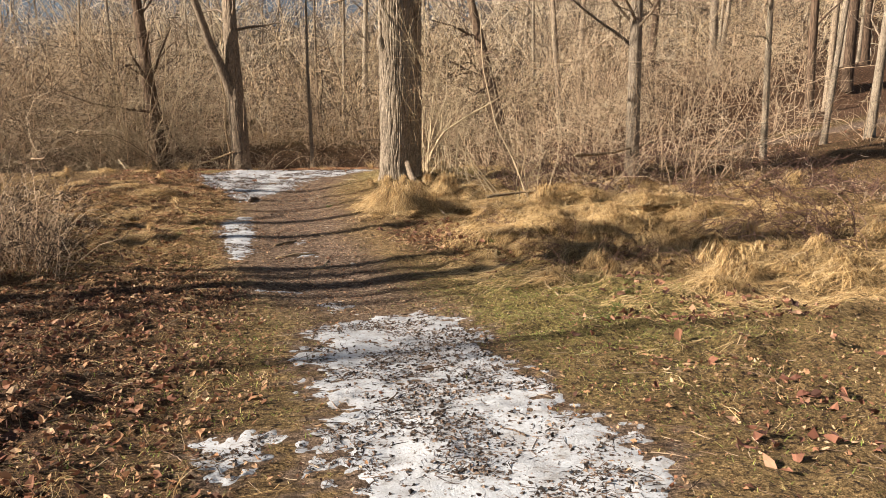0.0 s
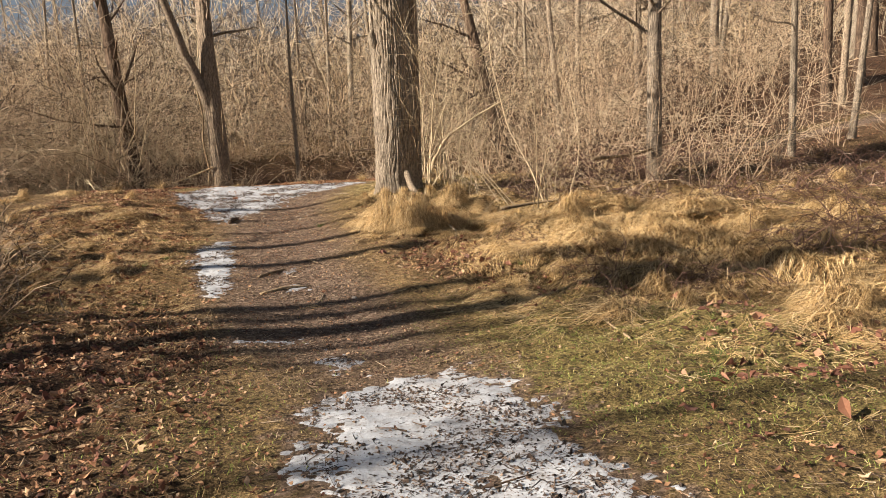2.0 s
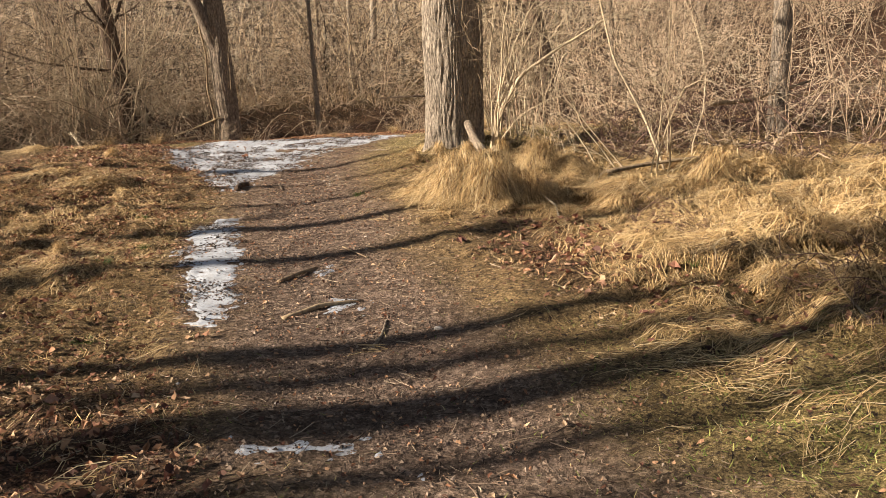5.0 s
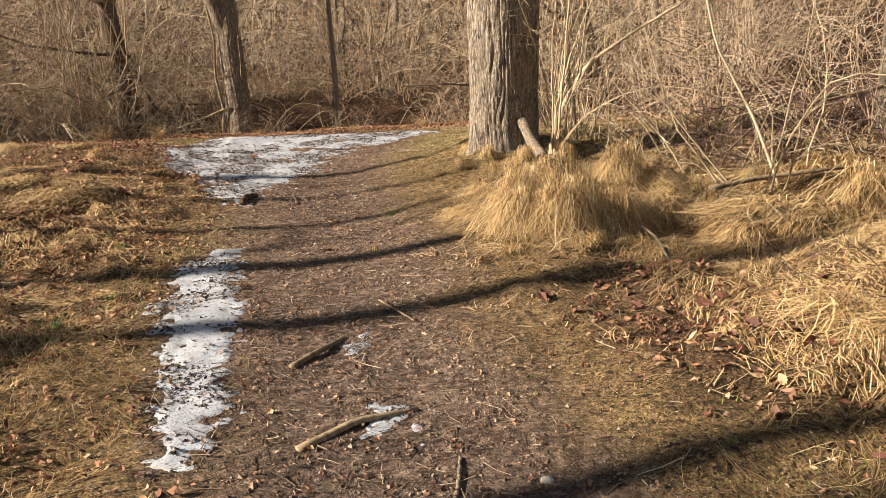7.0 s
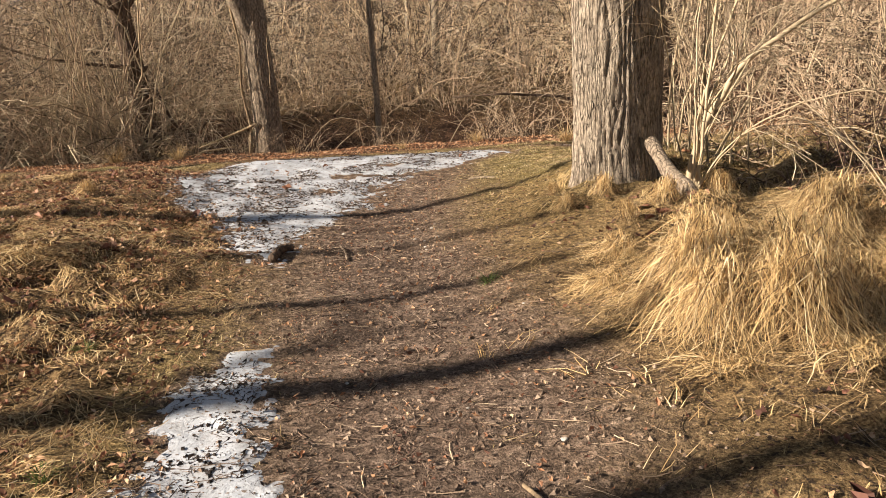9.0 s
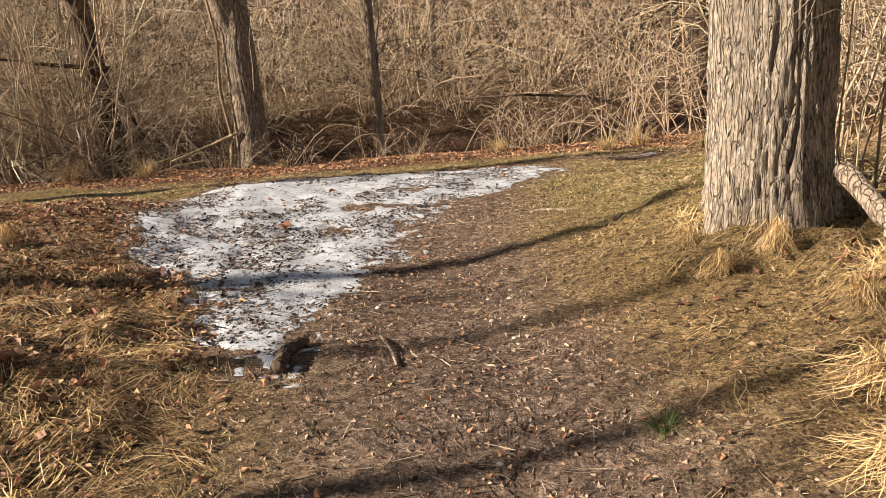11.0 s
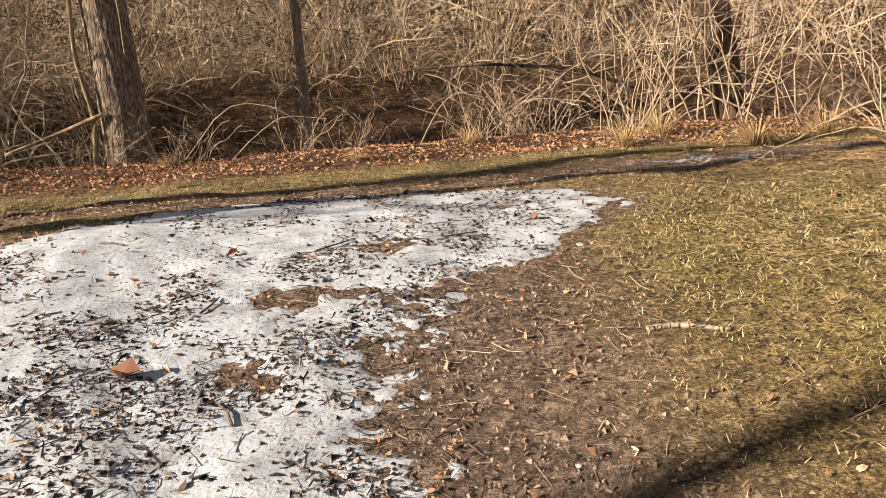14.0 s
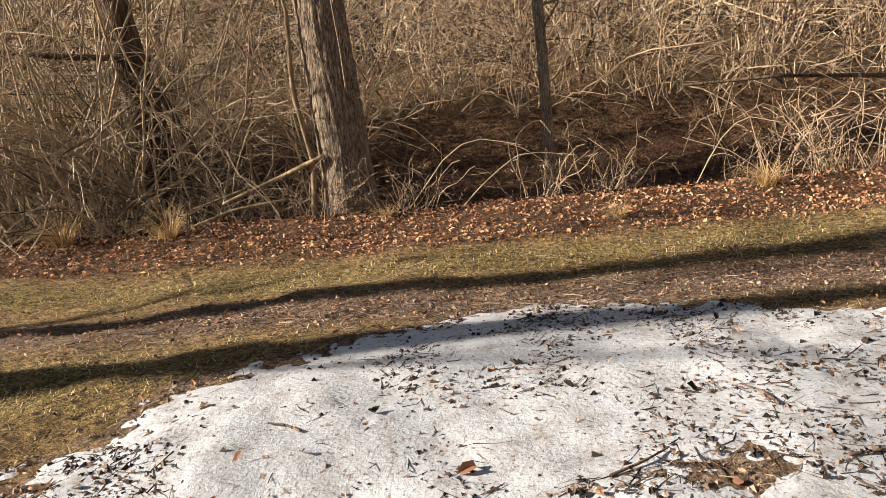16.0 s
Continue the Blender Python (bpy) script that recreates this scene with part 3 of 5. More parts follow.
sx, sy = kx[lock] + rng.normal(0, 0.035, len(lock)), ky[lock] + rng.normal(0, 0.035, len(lock))
keen = (1 + 0.7 * sst(sx, 2.2, 4.0) * sst(sy, 8, 10)) * (1 - 0.15 * sst(-sx, 1.0, 2.0)) * (1 - 0.55 * sst(sy, 17.8, 19.0) * (1 - sst(sx, 4.5, 6.0)))
v, f = lying_blades(rng, sx, sy, rng.uniform(0.07, 0.27, len(lock)) * keen, rng.uniform(0.0015, 0.003, len(lock)) * keen, way[lock] + rng.normal(0, 0.35, len(lock)), np.abs(rng.normal(0, 0.022, len(lock))) * keen)
tagged(new("matted_straw", mesh_from("matted_straw", v, f, STRAW)), "matted golden dead grass lying in swirls", "grass", kind="stuff")

# leaves caught among the straw of the bank
lx, ly = scatter(rng, 15000, -5.2, -1.3, 9.5, 21.0, lambda x, y: sst(-(x - path_x(y)), 0.8, 1.5) * np.clip(0.15 + 1.1 * sst(fbm(x * 1.6, y * 1.6, 95, 3), 0.36, 0.62), 0, 1) * np.where(on_snow(x, y), 0.1, 1))
o = leaf_stuff("bank_leaves", rng, lx, ly, 0.010 + 0.024 * rng.random(len(lx)) ** 1.7, 0.010, "curled tan and brown leaves among straw on the bank")

# large red-brown leaves, drifted together
def big_leaf_amount(x, y):
    n = sst(fbm(x * 1.7, y * 1.7, 91, 3), 0.42, 0.66)
    left = sst(-x, 0.75, 1.5) * (1 - sst(y, 7.5, 10.0))
    right = sst(x, 1.7, 2.4) * (1 - sst(y, 8.0, 9.5)) * 0.45
    bank = 0.3 * sst(-x, 2.3, 3.0) * sst(y, 9.5, 12) * (1 - sst(y, 20, 21))
    drift = 1.4 * bell(x, y, 1.45, 12.2, 0.45, 0.75) + 0.5 * bell(x, y, 1.9, 11.0, 0.5, 0.8) + 0.35 * bell(x, y, 1.2, 16.3, 0.5, 0.6) + 0.5 * bell(x, y, 2.6, 9.6, 0.7, 0.5)
    return np.clip((left * 0.45 + right + bank) * n + drift * (0.4 + n), 0, 1) * np.where(on_snow(x, y), 0.1, 1)


lx, ly = scatter(rng, 32000, -5.0, 4.5, 2.2, 20.5, big_leaf_amount)
o = leaf_stuff("large_leaves", rng, lx, ly, 0.022 + 0.034 * rng.random(len(lx)) ** 1.8, 0.012, "large curled red-brown leaves drifted on the ground")
o.data.materials[0] = RED_LEAF

# twigs and crumbs on soil and snow
kx, ky = scatter(rng, 66000, -4.0, 3.5, 2.5, 24.5, lambda x, y: np.clip(0.12 + 0.75 * zones(x, y)[0] + 0.5 * zones(x, y)[2], 0, 1) * np.where(on_snow(x, y), 0.0, 1))
rod_stuff("fallen_twigs", rng, kx, ky, 0.02 + 0.16 * rng.random(len(kx)) ** 2, 0.0008 + 0.0024 * rng.random(len(kx)) ** 2, 0.006, MUD_TWIG, "small broken twigs and stalks on the mud")
def on_patches(rng, per_m2, weight):
    """Random places on the snow."""
    xs, ys = [], []
    for rows, _ in SNOW:
        x0, x1 = min(r[1] for r in rows) - 0.1, max(r[2] for r in rows) + 0.1
        y0, y1 = rows[0][0] - 0.1, rows[-1][0] + 0.1
        x, y = scatter(rng, int(per_m2 * (x1 - x0) * (y1 - y0)), x0, x1, y0, y1, lambda x, y: np.where(on_snow(x, y), weight(x, y), 0.0))
        xs.append(x)
        ys.append(y)
    return np.concatenate(xs), np.concatenate(ys)


dirt_amount = lambda x, y: np.clip(4.2 * fbm(x * 3.2, y * 3.2, 81) - 1.75 + 0.6 * bell(x, y, -2.3, 19.0, 0.7, 1.1) + 0.9 * bell(x, y, -2.3, 17.6, 0.7, 0.8) + 0.6 * bell(x, y, 0.45, 4.6, 0.35, 2.0) + 0.4 * (1 - sst(snow_depth(x, y), 0.0, 0.008)), 0.05, 1) * (1 - 0.4 * sst(y, 20.4, 21.2))
kx, ky = on_patches(rng, 1000, dirt_amount)
rod_stuff("snow_twigs", rng, kx, ky, 0.014 + 0.12 * rng.random(len(kx)) ** 2.2, 0.0011 + 0.0026 * rng.random(len(kx)) ** 2, 0.009, DARK_BIT, "dark wet twigs scattered on the snow")
kx, ky = on_patches(rng, 1900, dirt_amount)
n = len(kx)
fx, fy = on_patches(rng, 230, dirt_amount)
o = leaf_stuff("snow_leaf_scraps", rng, fx, fy, 0.007 + 0.02 * rng.random(len(fx)) ** 2.4, 0.007, "wet dark leaf scraps stuck on the snow")
o.data.materials[0] = DARK_BIT
size = 0.004 + 0.016 * rng.random(n) ** 2.5
crumb = np.repeat(np.array([(-1, 0, 0), (0.6, 0.7, 0.1), (0.5, -0.8, 0.05), (0.1, 0, 0.7)])[None], n, 0) * size[:, None, None] * rng.uniform(0.5, 1.4, (n, 4, 3))
crumb = turned(crumb, rng.normal(0, 0.2, n), rng.normal(0, 0.2, n), rng.uniform(0, 6.28, n)) + np.stack([kx, ky, surf(kx, ky) + 0.008], -1)[:, None, :]
faces = (np.array([(0, 2, 3), (2, 1, 3), (1, 0, 3)])[None] + (np.arange(n) * 4)[:, None, None]).reshape(-1, 3)
def crumb_stuff(name, rng, x, y, size, material, label):
    n = len(x)
    c = np.repeat(np.array([(-1, 0, 0), (0.6, 0.7, 0.0), (0.5, -0.8, 0.0), (0.1, 0, 0.8)])[None], n, 0) * size[:, None, None] * rng.uniform(0.5, 1.4, (n, 4, 3))
    c = turned(c, rng.normal(0, 0.25, n), rng.normal(0, 0.25, n), rng.uniform(0, 6.28, n)) + np.stack([x, y, surf(x, y)], -1)[:, None, :]
    f = (np.array([(0, 2, 3), (2, 1, 3), (1, 0, 3)])[None] + (np.arange(n) * 4)[:, None, None]).reshape(-1, 3)
    return tagged(new(name, mesh_from(name, c.reshape(-1, 3), f, material)), label, "debris", kind="stuff")


MUD_BIT = island_material("soil_crumb", [(0.0, (0.09, 0.06, 0.042)), (0.5, (0.24, 0.17, 0.12)), (1.0, (0.37, 0.28, 0.205))], 0.95)
cx_, cy_ = scatter(rng, 90000, -3.5, 3.0, 6.0, 24.0, lambda x, y: zones(x, y)[0] * np.where(on_snow(x, y), 0.0, 1))
crumb_stuff("soil_crumbs", rng, cx_, cy_, 0.003 + 0.016 * rng.random(len(cx_)) ** 2.5, MUD_BIT, "loose brown soil crumbs on the worn path")
tagged(new("snow_crumbs", mesh_from("snow_crumbs", crumb.reshape(-1, 3), faces, DARK_BIT)), "dark leaf crumbs and soil frozen onto the snow", "debris", kind="stuff")


# ---- grass tussocks ----
def strands(r, n, locks, radius, tall, width, loose):
    """Long dead blades that rise from a crown, bend over in locks and hang down its sides."""
    which = r.integers(0, locks, n)
    ang = r.uniform(0, 2 * np.pi, locks)[which] + r.normal(0, 0.16 + loose, n)
    peak = tall * r.uniform(0.3, 1.15, locks)[which] * r.uniform(0.55, 1.15, n)
    far = radius * r.uniform(0.4, 1.25, locks)[which] * r.uniform(0.45, 1.2, n)
    root = radius * 0.32 * np.sqrt(r.random(n))
    ra = r.uniform(0, 2 * np.pi, n)
    curl = r.normal(0, 0.8, locks)[which] + r.normal(0, 0.35, n)
    steps, rows = 5, []
    for k in range(steps + 1):
        q = k / steps
        out = far * q ** 1.15
        z = peak * (1.25 * np.sin(np.pi * min(1.0, 0.30 + 0.70 * q)) ** 0.9 - 0.25) * (1 - 0.25 * q) if k < steps else np.abs(r.normal(0.01, 0.03, n)) * tall
        b = ang + curl * q
        cx, cy = np.cos(ra) * root + np.cos(b) * out, np.sin(ra) * root + np.sin(b) * out
        z = z - (0.04 if k == 0 else 0.0)
        cx, cy, z = cx + r.normal(0, 0.045, n) * radius, cy + r.normal(0, 0.045, n) * radius, z + np.abs(r.normal(0, 0.09, n)) * tall
        wd = width * (1 - 0.6 * q)
        rows.append(np.stack([cx - np.sin(b) * wd, cy + np.cos(b) * wd, z], -1))
        rows.append(np.stack([cx + np.sin(b) * wd, cy - np.cos(b) * wd, z + wd * 0.4], -1))
    v = np.stack(rows, 1)
    quads = np.array([(2 * i, 2 * i + 1, 2 * i + 3, 2 * i + 2) for i in range(steps)])
    f = (quads[None] + (np.arange(n) * 2 * (steps + 1))[:, None, None]).reshape(-1, 4)
    return v.reshape(-1, 3), f


def tussock_parts(seed, n, locks, radius, tall, width, loose=0.0):
    """The hanging outer grass, and the dark rotting thatch and stray upright stalks inside it."""
    r = np.random.default_rng(seed)
    hang = mesh_from("hanging_grass", *strands(r, n, locks, radius, tall, width * (0.5 + 1.5 * r.random(n) ** 2), loose), STRAW)
    thatch = mesh_from("thatch", *strands(r, n // 4, max(6, locks // 2), radius * 0.8, tall * 0.6, width * r.uniform(0.8, 1.5, n // 4), 0.5), OLD_THATCH)
    k = max(10, n // 22)
    a, d = r.uniform(0, 2 * np.pi, k), radius * 0.3 * np.sqrt(r.random(k))
    stalk = mesh_from("upright_grass", *blade_arrays(r, np.cos(a) * d, np.sin(a) * d, np.full(k, -0.02), tall * r.uniform(0.8, 1.7, k), np.full(k, width * 0.8), r.uniform(0.2, 1.3, k), 3, a), STRAW)
    return (("hanging_grass", hang), ("thatch", thatch), ("upright_grass", stalk))


OLD_THATCH = island_material("rotting_thatch", [(0.0, (0.05, 0.032, 0.02)), (0.6, (0.17, 0.11, 0.06)), (1.0, (0.36, 0.25, 0.13))], 0.9)
# shaggy mop, broad mound, flat mat, small clump
TUSSOCKS = [tussock_parts(11, 1150, 30, 0.50, 0.42, 0.0022, 0.4), tussock_parts(12, 560, 13, 0.50, 0.19, 0.0027, 0.55), tussock_parts(13, 380, 9, 0.55, 0.09, 0.0030, 0.7), tussock_parts(16, 280, 10, 0.28, 0.24, 0.0022)]
r_ = np.random.default_rng(14)
a_, d_ = r_.uniform(0, 2 * np.pi, 260), 0.066 * np.sqrt(r_.random(260))
TUFT = (("upright_grass", mesh_from("upright_grass", *blade_arrays(r_, np.cos(a_) * d_, np.sin(a_) * d_, np.full(260, -0.03), 0.42 * (0.3 + 0.95 * r_.random(260)), 0.55 * r_.uniform(0.003, 0.0075, 260), r_.uniform(0.5, 1.5, 260), 3, a_), STRAW)),)


def tussock(kind_parts, x, y, size, turn, label="tussock of drooping golden dead grass", long=1.0):
    ob = new("grass_tussock")
    ob.empty_display_size = 0.2
    ob.matrix_basis = pose(x, y, ground_at(x, y), 0, 0, turn) @ Matrix.Diagonal((size * long, size, size, 1))
    for name, me in kind_parts:
        tagged(part(name, me, ob), kind="stuff")
    return tagged(ob, label, "grass tussock", "grass tussocks")


MOP, MOUND, MAT, CLUMP = TUSSOCKS
trng = random.Random(5)
FOOT = "shaggy golden grass tussock at the foot of the big tree"
for x, y, size, kind_ in ((0.78, 13.95, 0.85, MOP), (1.12, 13.85, 0.95, MOP), (1.35, 14.25, 1.05, MOP), (0.62, 14.35, 0.7, MOUND), (0.95, 14.55, 1.0, MOP), (1.65, 14.05, 0.8, MOP), (1.85, 14.6, 0.9, MOUND), (0.5, 14.95, 0.7, MOUND), (1.25, 15.1, 0.9, MOP),
                    (0.72, 15.45, 0.65, MOUND), (1.55, 15.45, 0.8, MOUND), (2.15, 14.3, 0.8, MOUND), (2.1, 15.2, 0.8, MOP), (0.95, 16.0, 0.6, CLUMP), (1.35, 16.2, 0.8, CLUMP), (0.72, 16.9, 0.6, CLUMP), (1.05, 16.95, 0.7, CLUMP), (1.85, 16.4, 0.8, CLUMP), (0.7, 17.4, 0.5, CLUMP), (1.2, 13.45, 0.7, MAT), (0.65, 13.55, 0.6, MAT), (1.7, 13.6, 0.8, MAT)):
    tussock(kind_, x, y, size, trng.uniform(0, 360), FOOT)
# golden mounds on the bank beside the path
for x, y, size, long in ((2.1, 11.5, 0.75, 1.5), (2.5, 11.0, 0.8, 1.6), (3.15, 11.3, 0.9, 1.5), (4.3, 11.7, 1.15, 1.3), (2.6, 10.5, 0.6, 1.6), (2.9, 10.1, 0.55, 1.5), (3.7, 11.1, 0.8, 1.5), (4.9, 11.8, 1.0, 1.4), (4.95, 9.3, 1.2, 1.1), (4.4, 8.3, 0.9, 1.2), (4.9, 7.7, 0.9, 1.4), (5.6, 7.9, 1.0, 1.3), (3.9, 7.6, 0.7, 1.6),
                         (5.4, 13.2, 1.0, 1.4), (5.5, 14.5, 1.0, 1.4), (2.75, 13.8, 0.9, 1.3), (2.1, 12.6, 0.6, 1.5), (3.4, 12.6, 0.9, 1.5), (4.6, 10.4, 0.9, 1.4), (7.2, 11.9, 1.2, 1.2), (6.2, 8.9, 1.1, 1.2), (3.2, 13.2, 0.8, 1.5), (5.9, 12.2, 1.0, 1.4)):
    tussock(trng.choice((MOUND, MOUND, MAT)), x, y, size, trng.uniform(-35, 35), "flattened golden mound of dead grass on the bank", long)
for _ in range(62):
    x, y = trng.uniform(2.4, 10.0), trng.uniform(7.4, 16.5)
    if abs(x - 3.8) < 1.0 and abs(y - 10.5) < 0.6:
        continue
    tussock(trng.choice((MOUND, MAT, MAT, CLUMP)), x, y, trng.uniform(0.6, 1.2), trng.uniform(-60, 60), "flattened golden mound of dead grass on the bank", trng.uniform(1.0, 1.7))
for _ in range(20):
    tussock(trng.choice((MAT, MAT, CLUMP)), trng.uniform(-6.5, -2.9), trng.uniform(13.0, 20.3), trng.uniform(0.5, 0.95), trng.uniform(0, 360), "low clump of straw among leaf litter", trng.uniform(1.0, 1.5))
for x, y, size in ((-4.84, 26.2, 1.0), (-6.1, 26.4, 1.2), (-2.65, 26.6, 0.5), (-0.45, 25.3, 0.5), (2.6, 24.9, 1.0), (4.1, 24.6, 1.2), (6.2, 22.6, 1.3), (5.2, 24.9, 1.0), (1.1, 26.3, 0.8), (3.4, 25.6, 1.2)):
    tussock(TUFT, x, y, size, trng.uniform(0, 360), "upright tuft of pale dead grass beside the track")


# ---- trees ----
def trunk_mesh(name, rng, base, top, r0, r1, sides, rings, material, flare=0.35, furrow=0.0, ridges=26, wobble=0.03):
    """A tapered, flared trunk with bark ridges running up it, from base to top (relative points)."""
    base, top = np.array(base, float), np.array(top, float)
    s = np.linspace(0, 1, rings)[:, None]
    a = np.linspace(0, 2 * np.pi, sides, endpoint=False)[None, :]
    length = np.linalg.norm(top - base)
    hgt = s * length
    r = r0 + (r1 - r0) * s + r0 * flare * np.exp(-hgt / 0.28) * (0.7 + 0.5 * np.cos(a * 5 + 1.3)) + r0 * 0.06 * np.sin(a * 2 + s * 5) * np.ones_like(a)
    if furrow:
        k = a / (2 * np.pi) * ridges
        bend = (vn(k * 0.7, hgt * 2.2, 5) - 0.5) * 1.6
        wave = np.abs(np.sin((k + bend) * np.pi))
        chop = vn(k * 1.0 + 3, hgt * 5.0, 8)
        r = r + furrow * (wave ** 0.6 - 0.75) + furrow * 0.9 * (chop - 0.5) + furrow * 0.7 * (vn(k * 2.6, hgt * 15.0, 12) - 0.5)
    px = base[0] + (top[0] - base[0]) * s + wobble * np.sin(hgt * 1.1 + 1) * s
    py = base[1] + (top[1] - base[1]) * s + wobble * np.cos(hgt * 0.9)* s
    pz = base[2] + (top[2] - base[2]) * s
    v = np.stack([px + r * np.cos(a), py + r * np.sin(a), pz + 0 * a], -1).reshape(-1, 3)
    i, j = np.meshgrid(np.arange(rings - 1), np.arange(sides), indexing="ij")
    j2 = (j + 1) % sides
    f = np.stack([i * sides + j, i * sides + j2, (i + 1) * sides + j2, (i + 1) * sides + j], -1).reshape(-1, 4)
    return mesh_from(name, v, f, material, True)


def branch_out(tb, rng, p, d, length, r, depth, droop=0.01, kids=5, sides=4):
    pts = stem(rng, p, d, length, 5 if depth else 3, droop, 0.16)
    rad = np.linspace(r, max(r * 0.35, 0.0035), len(pts))
    tb.add(pts, rad, sides if r > 0.02 else 3)
    if depth <= 0:
        return
    for _ in range(kids):
        i = rng.integers(1, len(pts))
        w = pts[min(i, len(pts) - 1)] - pts[i - 1]
        w /= np.linalg.norm(w)
        branch_out(tb, rng, pts[i], side_way(rng, w, rng.uniform(0.5, 1.1)), length * rng.uniform(0.35, 0.6), max(rad[i] * 0.55, 0.004), depth - 1, droop, kids, sides)


def tree(name, x, y, lean, tall, r0, material, label, seed, first=2.5, limbs=9, furrow=0.0, sides=14, rings=22, depth=2, kids=4, group="bare trees", limb=2.2, taper=0.35):
    """A bare tree: an Empty at its base over a trunk and a crown of limbs and twigs."""
    r = np.random.default_rng(seed)
    ob = new(name)
    ob.empty_display_size = 0.3
    ob.location = (x, y, ground_at(x, y) - 0.06)
    top = (lean[0] * tall, lean[1] * tall, tall)
    part("trunk", trunk_mesh("trunk", r, (0, 0, 0), top, r0, r0 * taper, sides, rings, material, 0.3, furrow, max(9, int(sides / 5))), ob)
    tb = Tubes()
    for _ in range(limbs):
        h = r.uniform(first, tall * 0.97)
        s = h / tall
        p = np.array(top) * s
        d = np.array((r.normal(0, 1), r.normal(0, 1), r.uniform(0.3, 1.2)))
        branch_out(tb, r, p, d, limb * r.uniform(0.6, 1.3) * (1.15 - 0.6 * s), r0 * 0.28 * (1.1 - 0.7 * s), depth, 0.0, kids)
    part("crown", tb.mesh("crown", BARK_BROWN if material is not BARK_DARK else BARK_DARK), ob, "bare limbs and thin twigs")
    return tagged(ob, label, "tree", group)


# the big furrowed tree beside the path
big = new("large_tree")
BX, BY = 1.37, 17.65
big.location = (BX, BY, ground_at(BX, BY) - 0.12)
brng = np.random.default_rng(77)
part("trunk", trunk_mesh("trunk", brng, (0, 0, 0), (-0.05, 0.1, 9.0), 0.395, 0.28, 220, 300, BARK_GREY, 0.27, 0.026, 38, 0.02), big)
part("second_stem", trunk_mesh("second_stem", np.random.default_rng(78), (0.30, 0.22, 0), (0.46, 0.30, 7.5), 0.20, 0.13, 110, 200, BARK_BROWN, 0.25, 0.016, 22, 0.03), big, "darker second stem grown against the trunk")
tb = Tubes()
tb.add(stem(brng, (0.16, 0, 3.55), (0.75, 0.2, 1.0), 3.2, 8, 0.0, 0.06), np.linspace(0.13, 0.06, 9), 10)
tb.add(stem(brng, (-0.1, 0.1, 5.2), (-0.8, 0.3, 0.9), 3.0, 8, 0.0, 0.06), np.linspace(0.11, 0.05, 9), 10)
part("limb", tb.mesh("limb", BARK_GREY), big)
tb = Tubes()
tb.add(np.array([(-0.31, -0.12, 2.88), (-0.37, -0.16, 2.95), (-0.40, -0.17, 3.06), (-0.36, -0.15, 3.2)]), np.array([0.09, 0.085, 0.06, 0.015]), 10)
part("knot", tb.mesh("knot", BARK_GREY), big, "healed pale branch stub")
tb = Tubes()
for _ in range(16):
    s = brng.uniform(0.45, 0.98)
    branch_out(tb, brng, (-0.05 * s, 0.1 * s, 9 * s), (brng.normal(), brng.normal(), 0.7), brng.uniform(1.6, 3.2), 0.06, 2, 0.0, 4)
part("crown", tb.mesh("crown", TWIG), big, "bare limbs and thin twigs")
tagged(big, "large straight tree with deeply furrowed grey-brown bark", "tree")

# trees along the ditch
forked = tree("forked_tree", -3.18, 27.55, (-0.035, 0.01), 8.5, 0.285, BARK_BROWN, "forked brown tree beside the ditch", 31, 3.2, 9, 0.016, 90, 150, 2, 4, taper=0.6)
fr = np.random.default_rng(3)
tb = Tubes()
tb.add(stem(fr, (-0.18, -0.02, 2.6), (-0.42, 0.0, 1.0), 5.5, 9, -0.02, 0.05), np.linspace(0.17, 0.07, 10), 12)
part("second_stem", tb.mesh("second_stem", BARK_BROWN), forked)
tree("leaning_tree", -6.1, 29.4, (-0.09, 0.0), 8.5, 0.25, BARK_DARK, "dark leaning tree wrapped in vines", 32, 3.0, 9, 0.012, 60, 110, 2, 4, taper=0.6)
tree("young_tree", -0.85, 28.0, (-0.01, 0.0), 7.5, 0.07, BARK_GREY, "thin young tree growing in the ditch", 33, 1.8, 16, 0.0, 12, 30, 2, 3, limb=1.6)
tree("leaning_tree", 6.4, 28.6, (-0.25, 0.02), 8.5, 0.28, BARK_DARK, "dark leaning tree behind pale shrubs", 34, 3, 9, 0.012, 40, 90, 2, 4)
tree("grey_tree", 6.9, 18.0, (0.0, 0.03), 9.0, 0.17, BARK_GREY, "grey tree with a forked limb rising from brambles", 35, 2.2, 9, 0.007, 40, 90, 2, 4)
tree("slender_tree", 11.3, 19.95, (-0.03, 0.0), 8.0, 0.095, BARK_GREY, "slender pale grey tree standing in dead grass", 36, 2.8, 9, 0, 14, 30, 2, 3, limb=1.4)
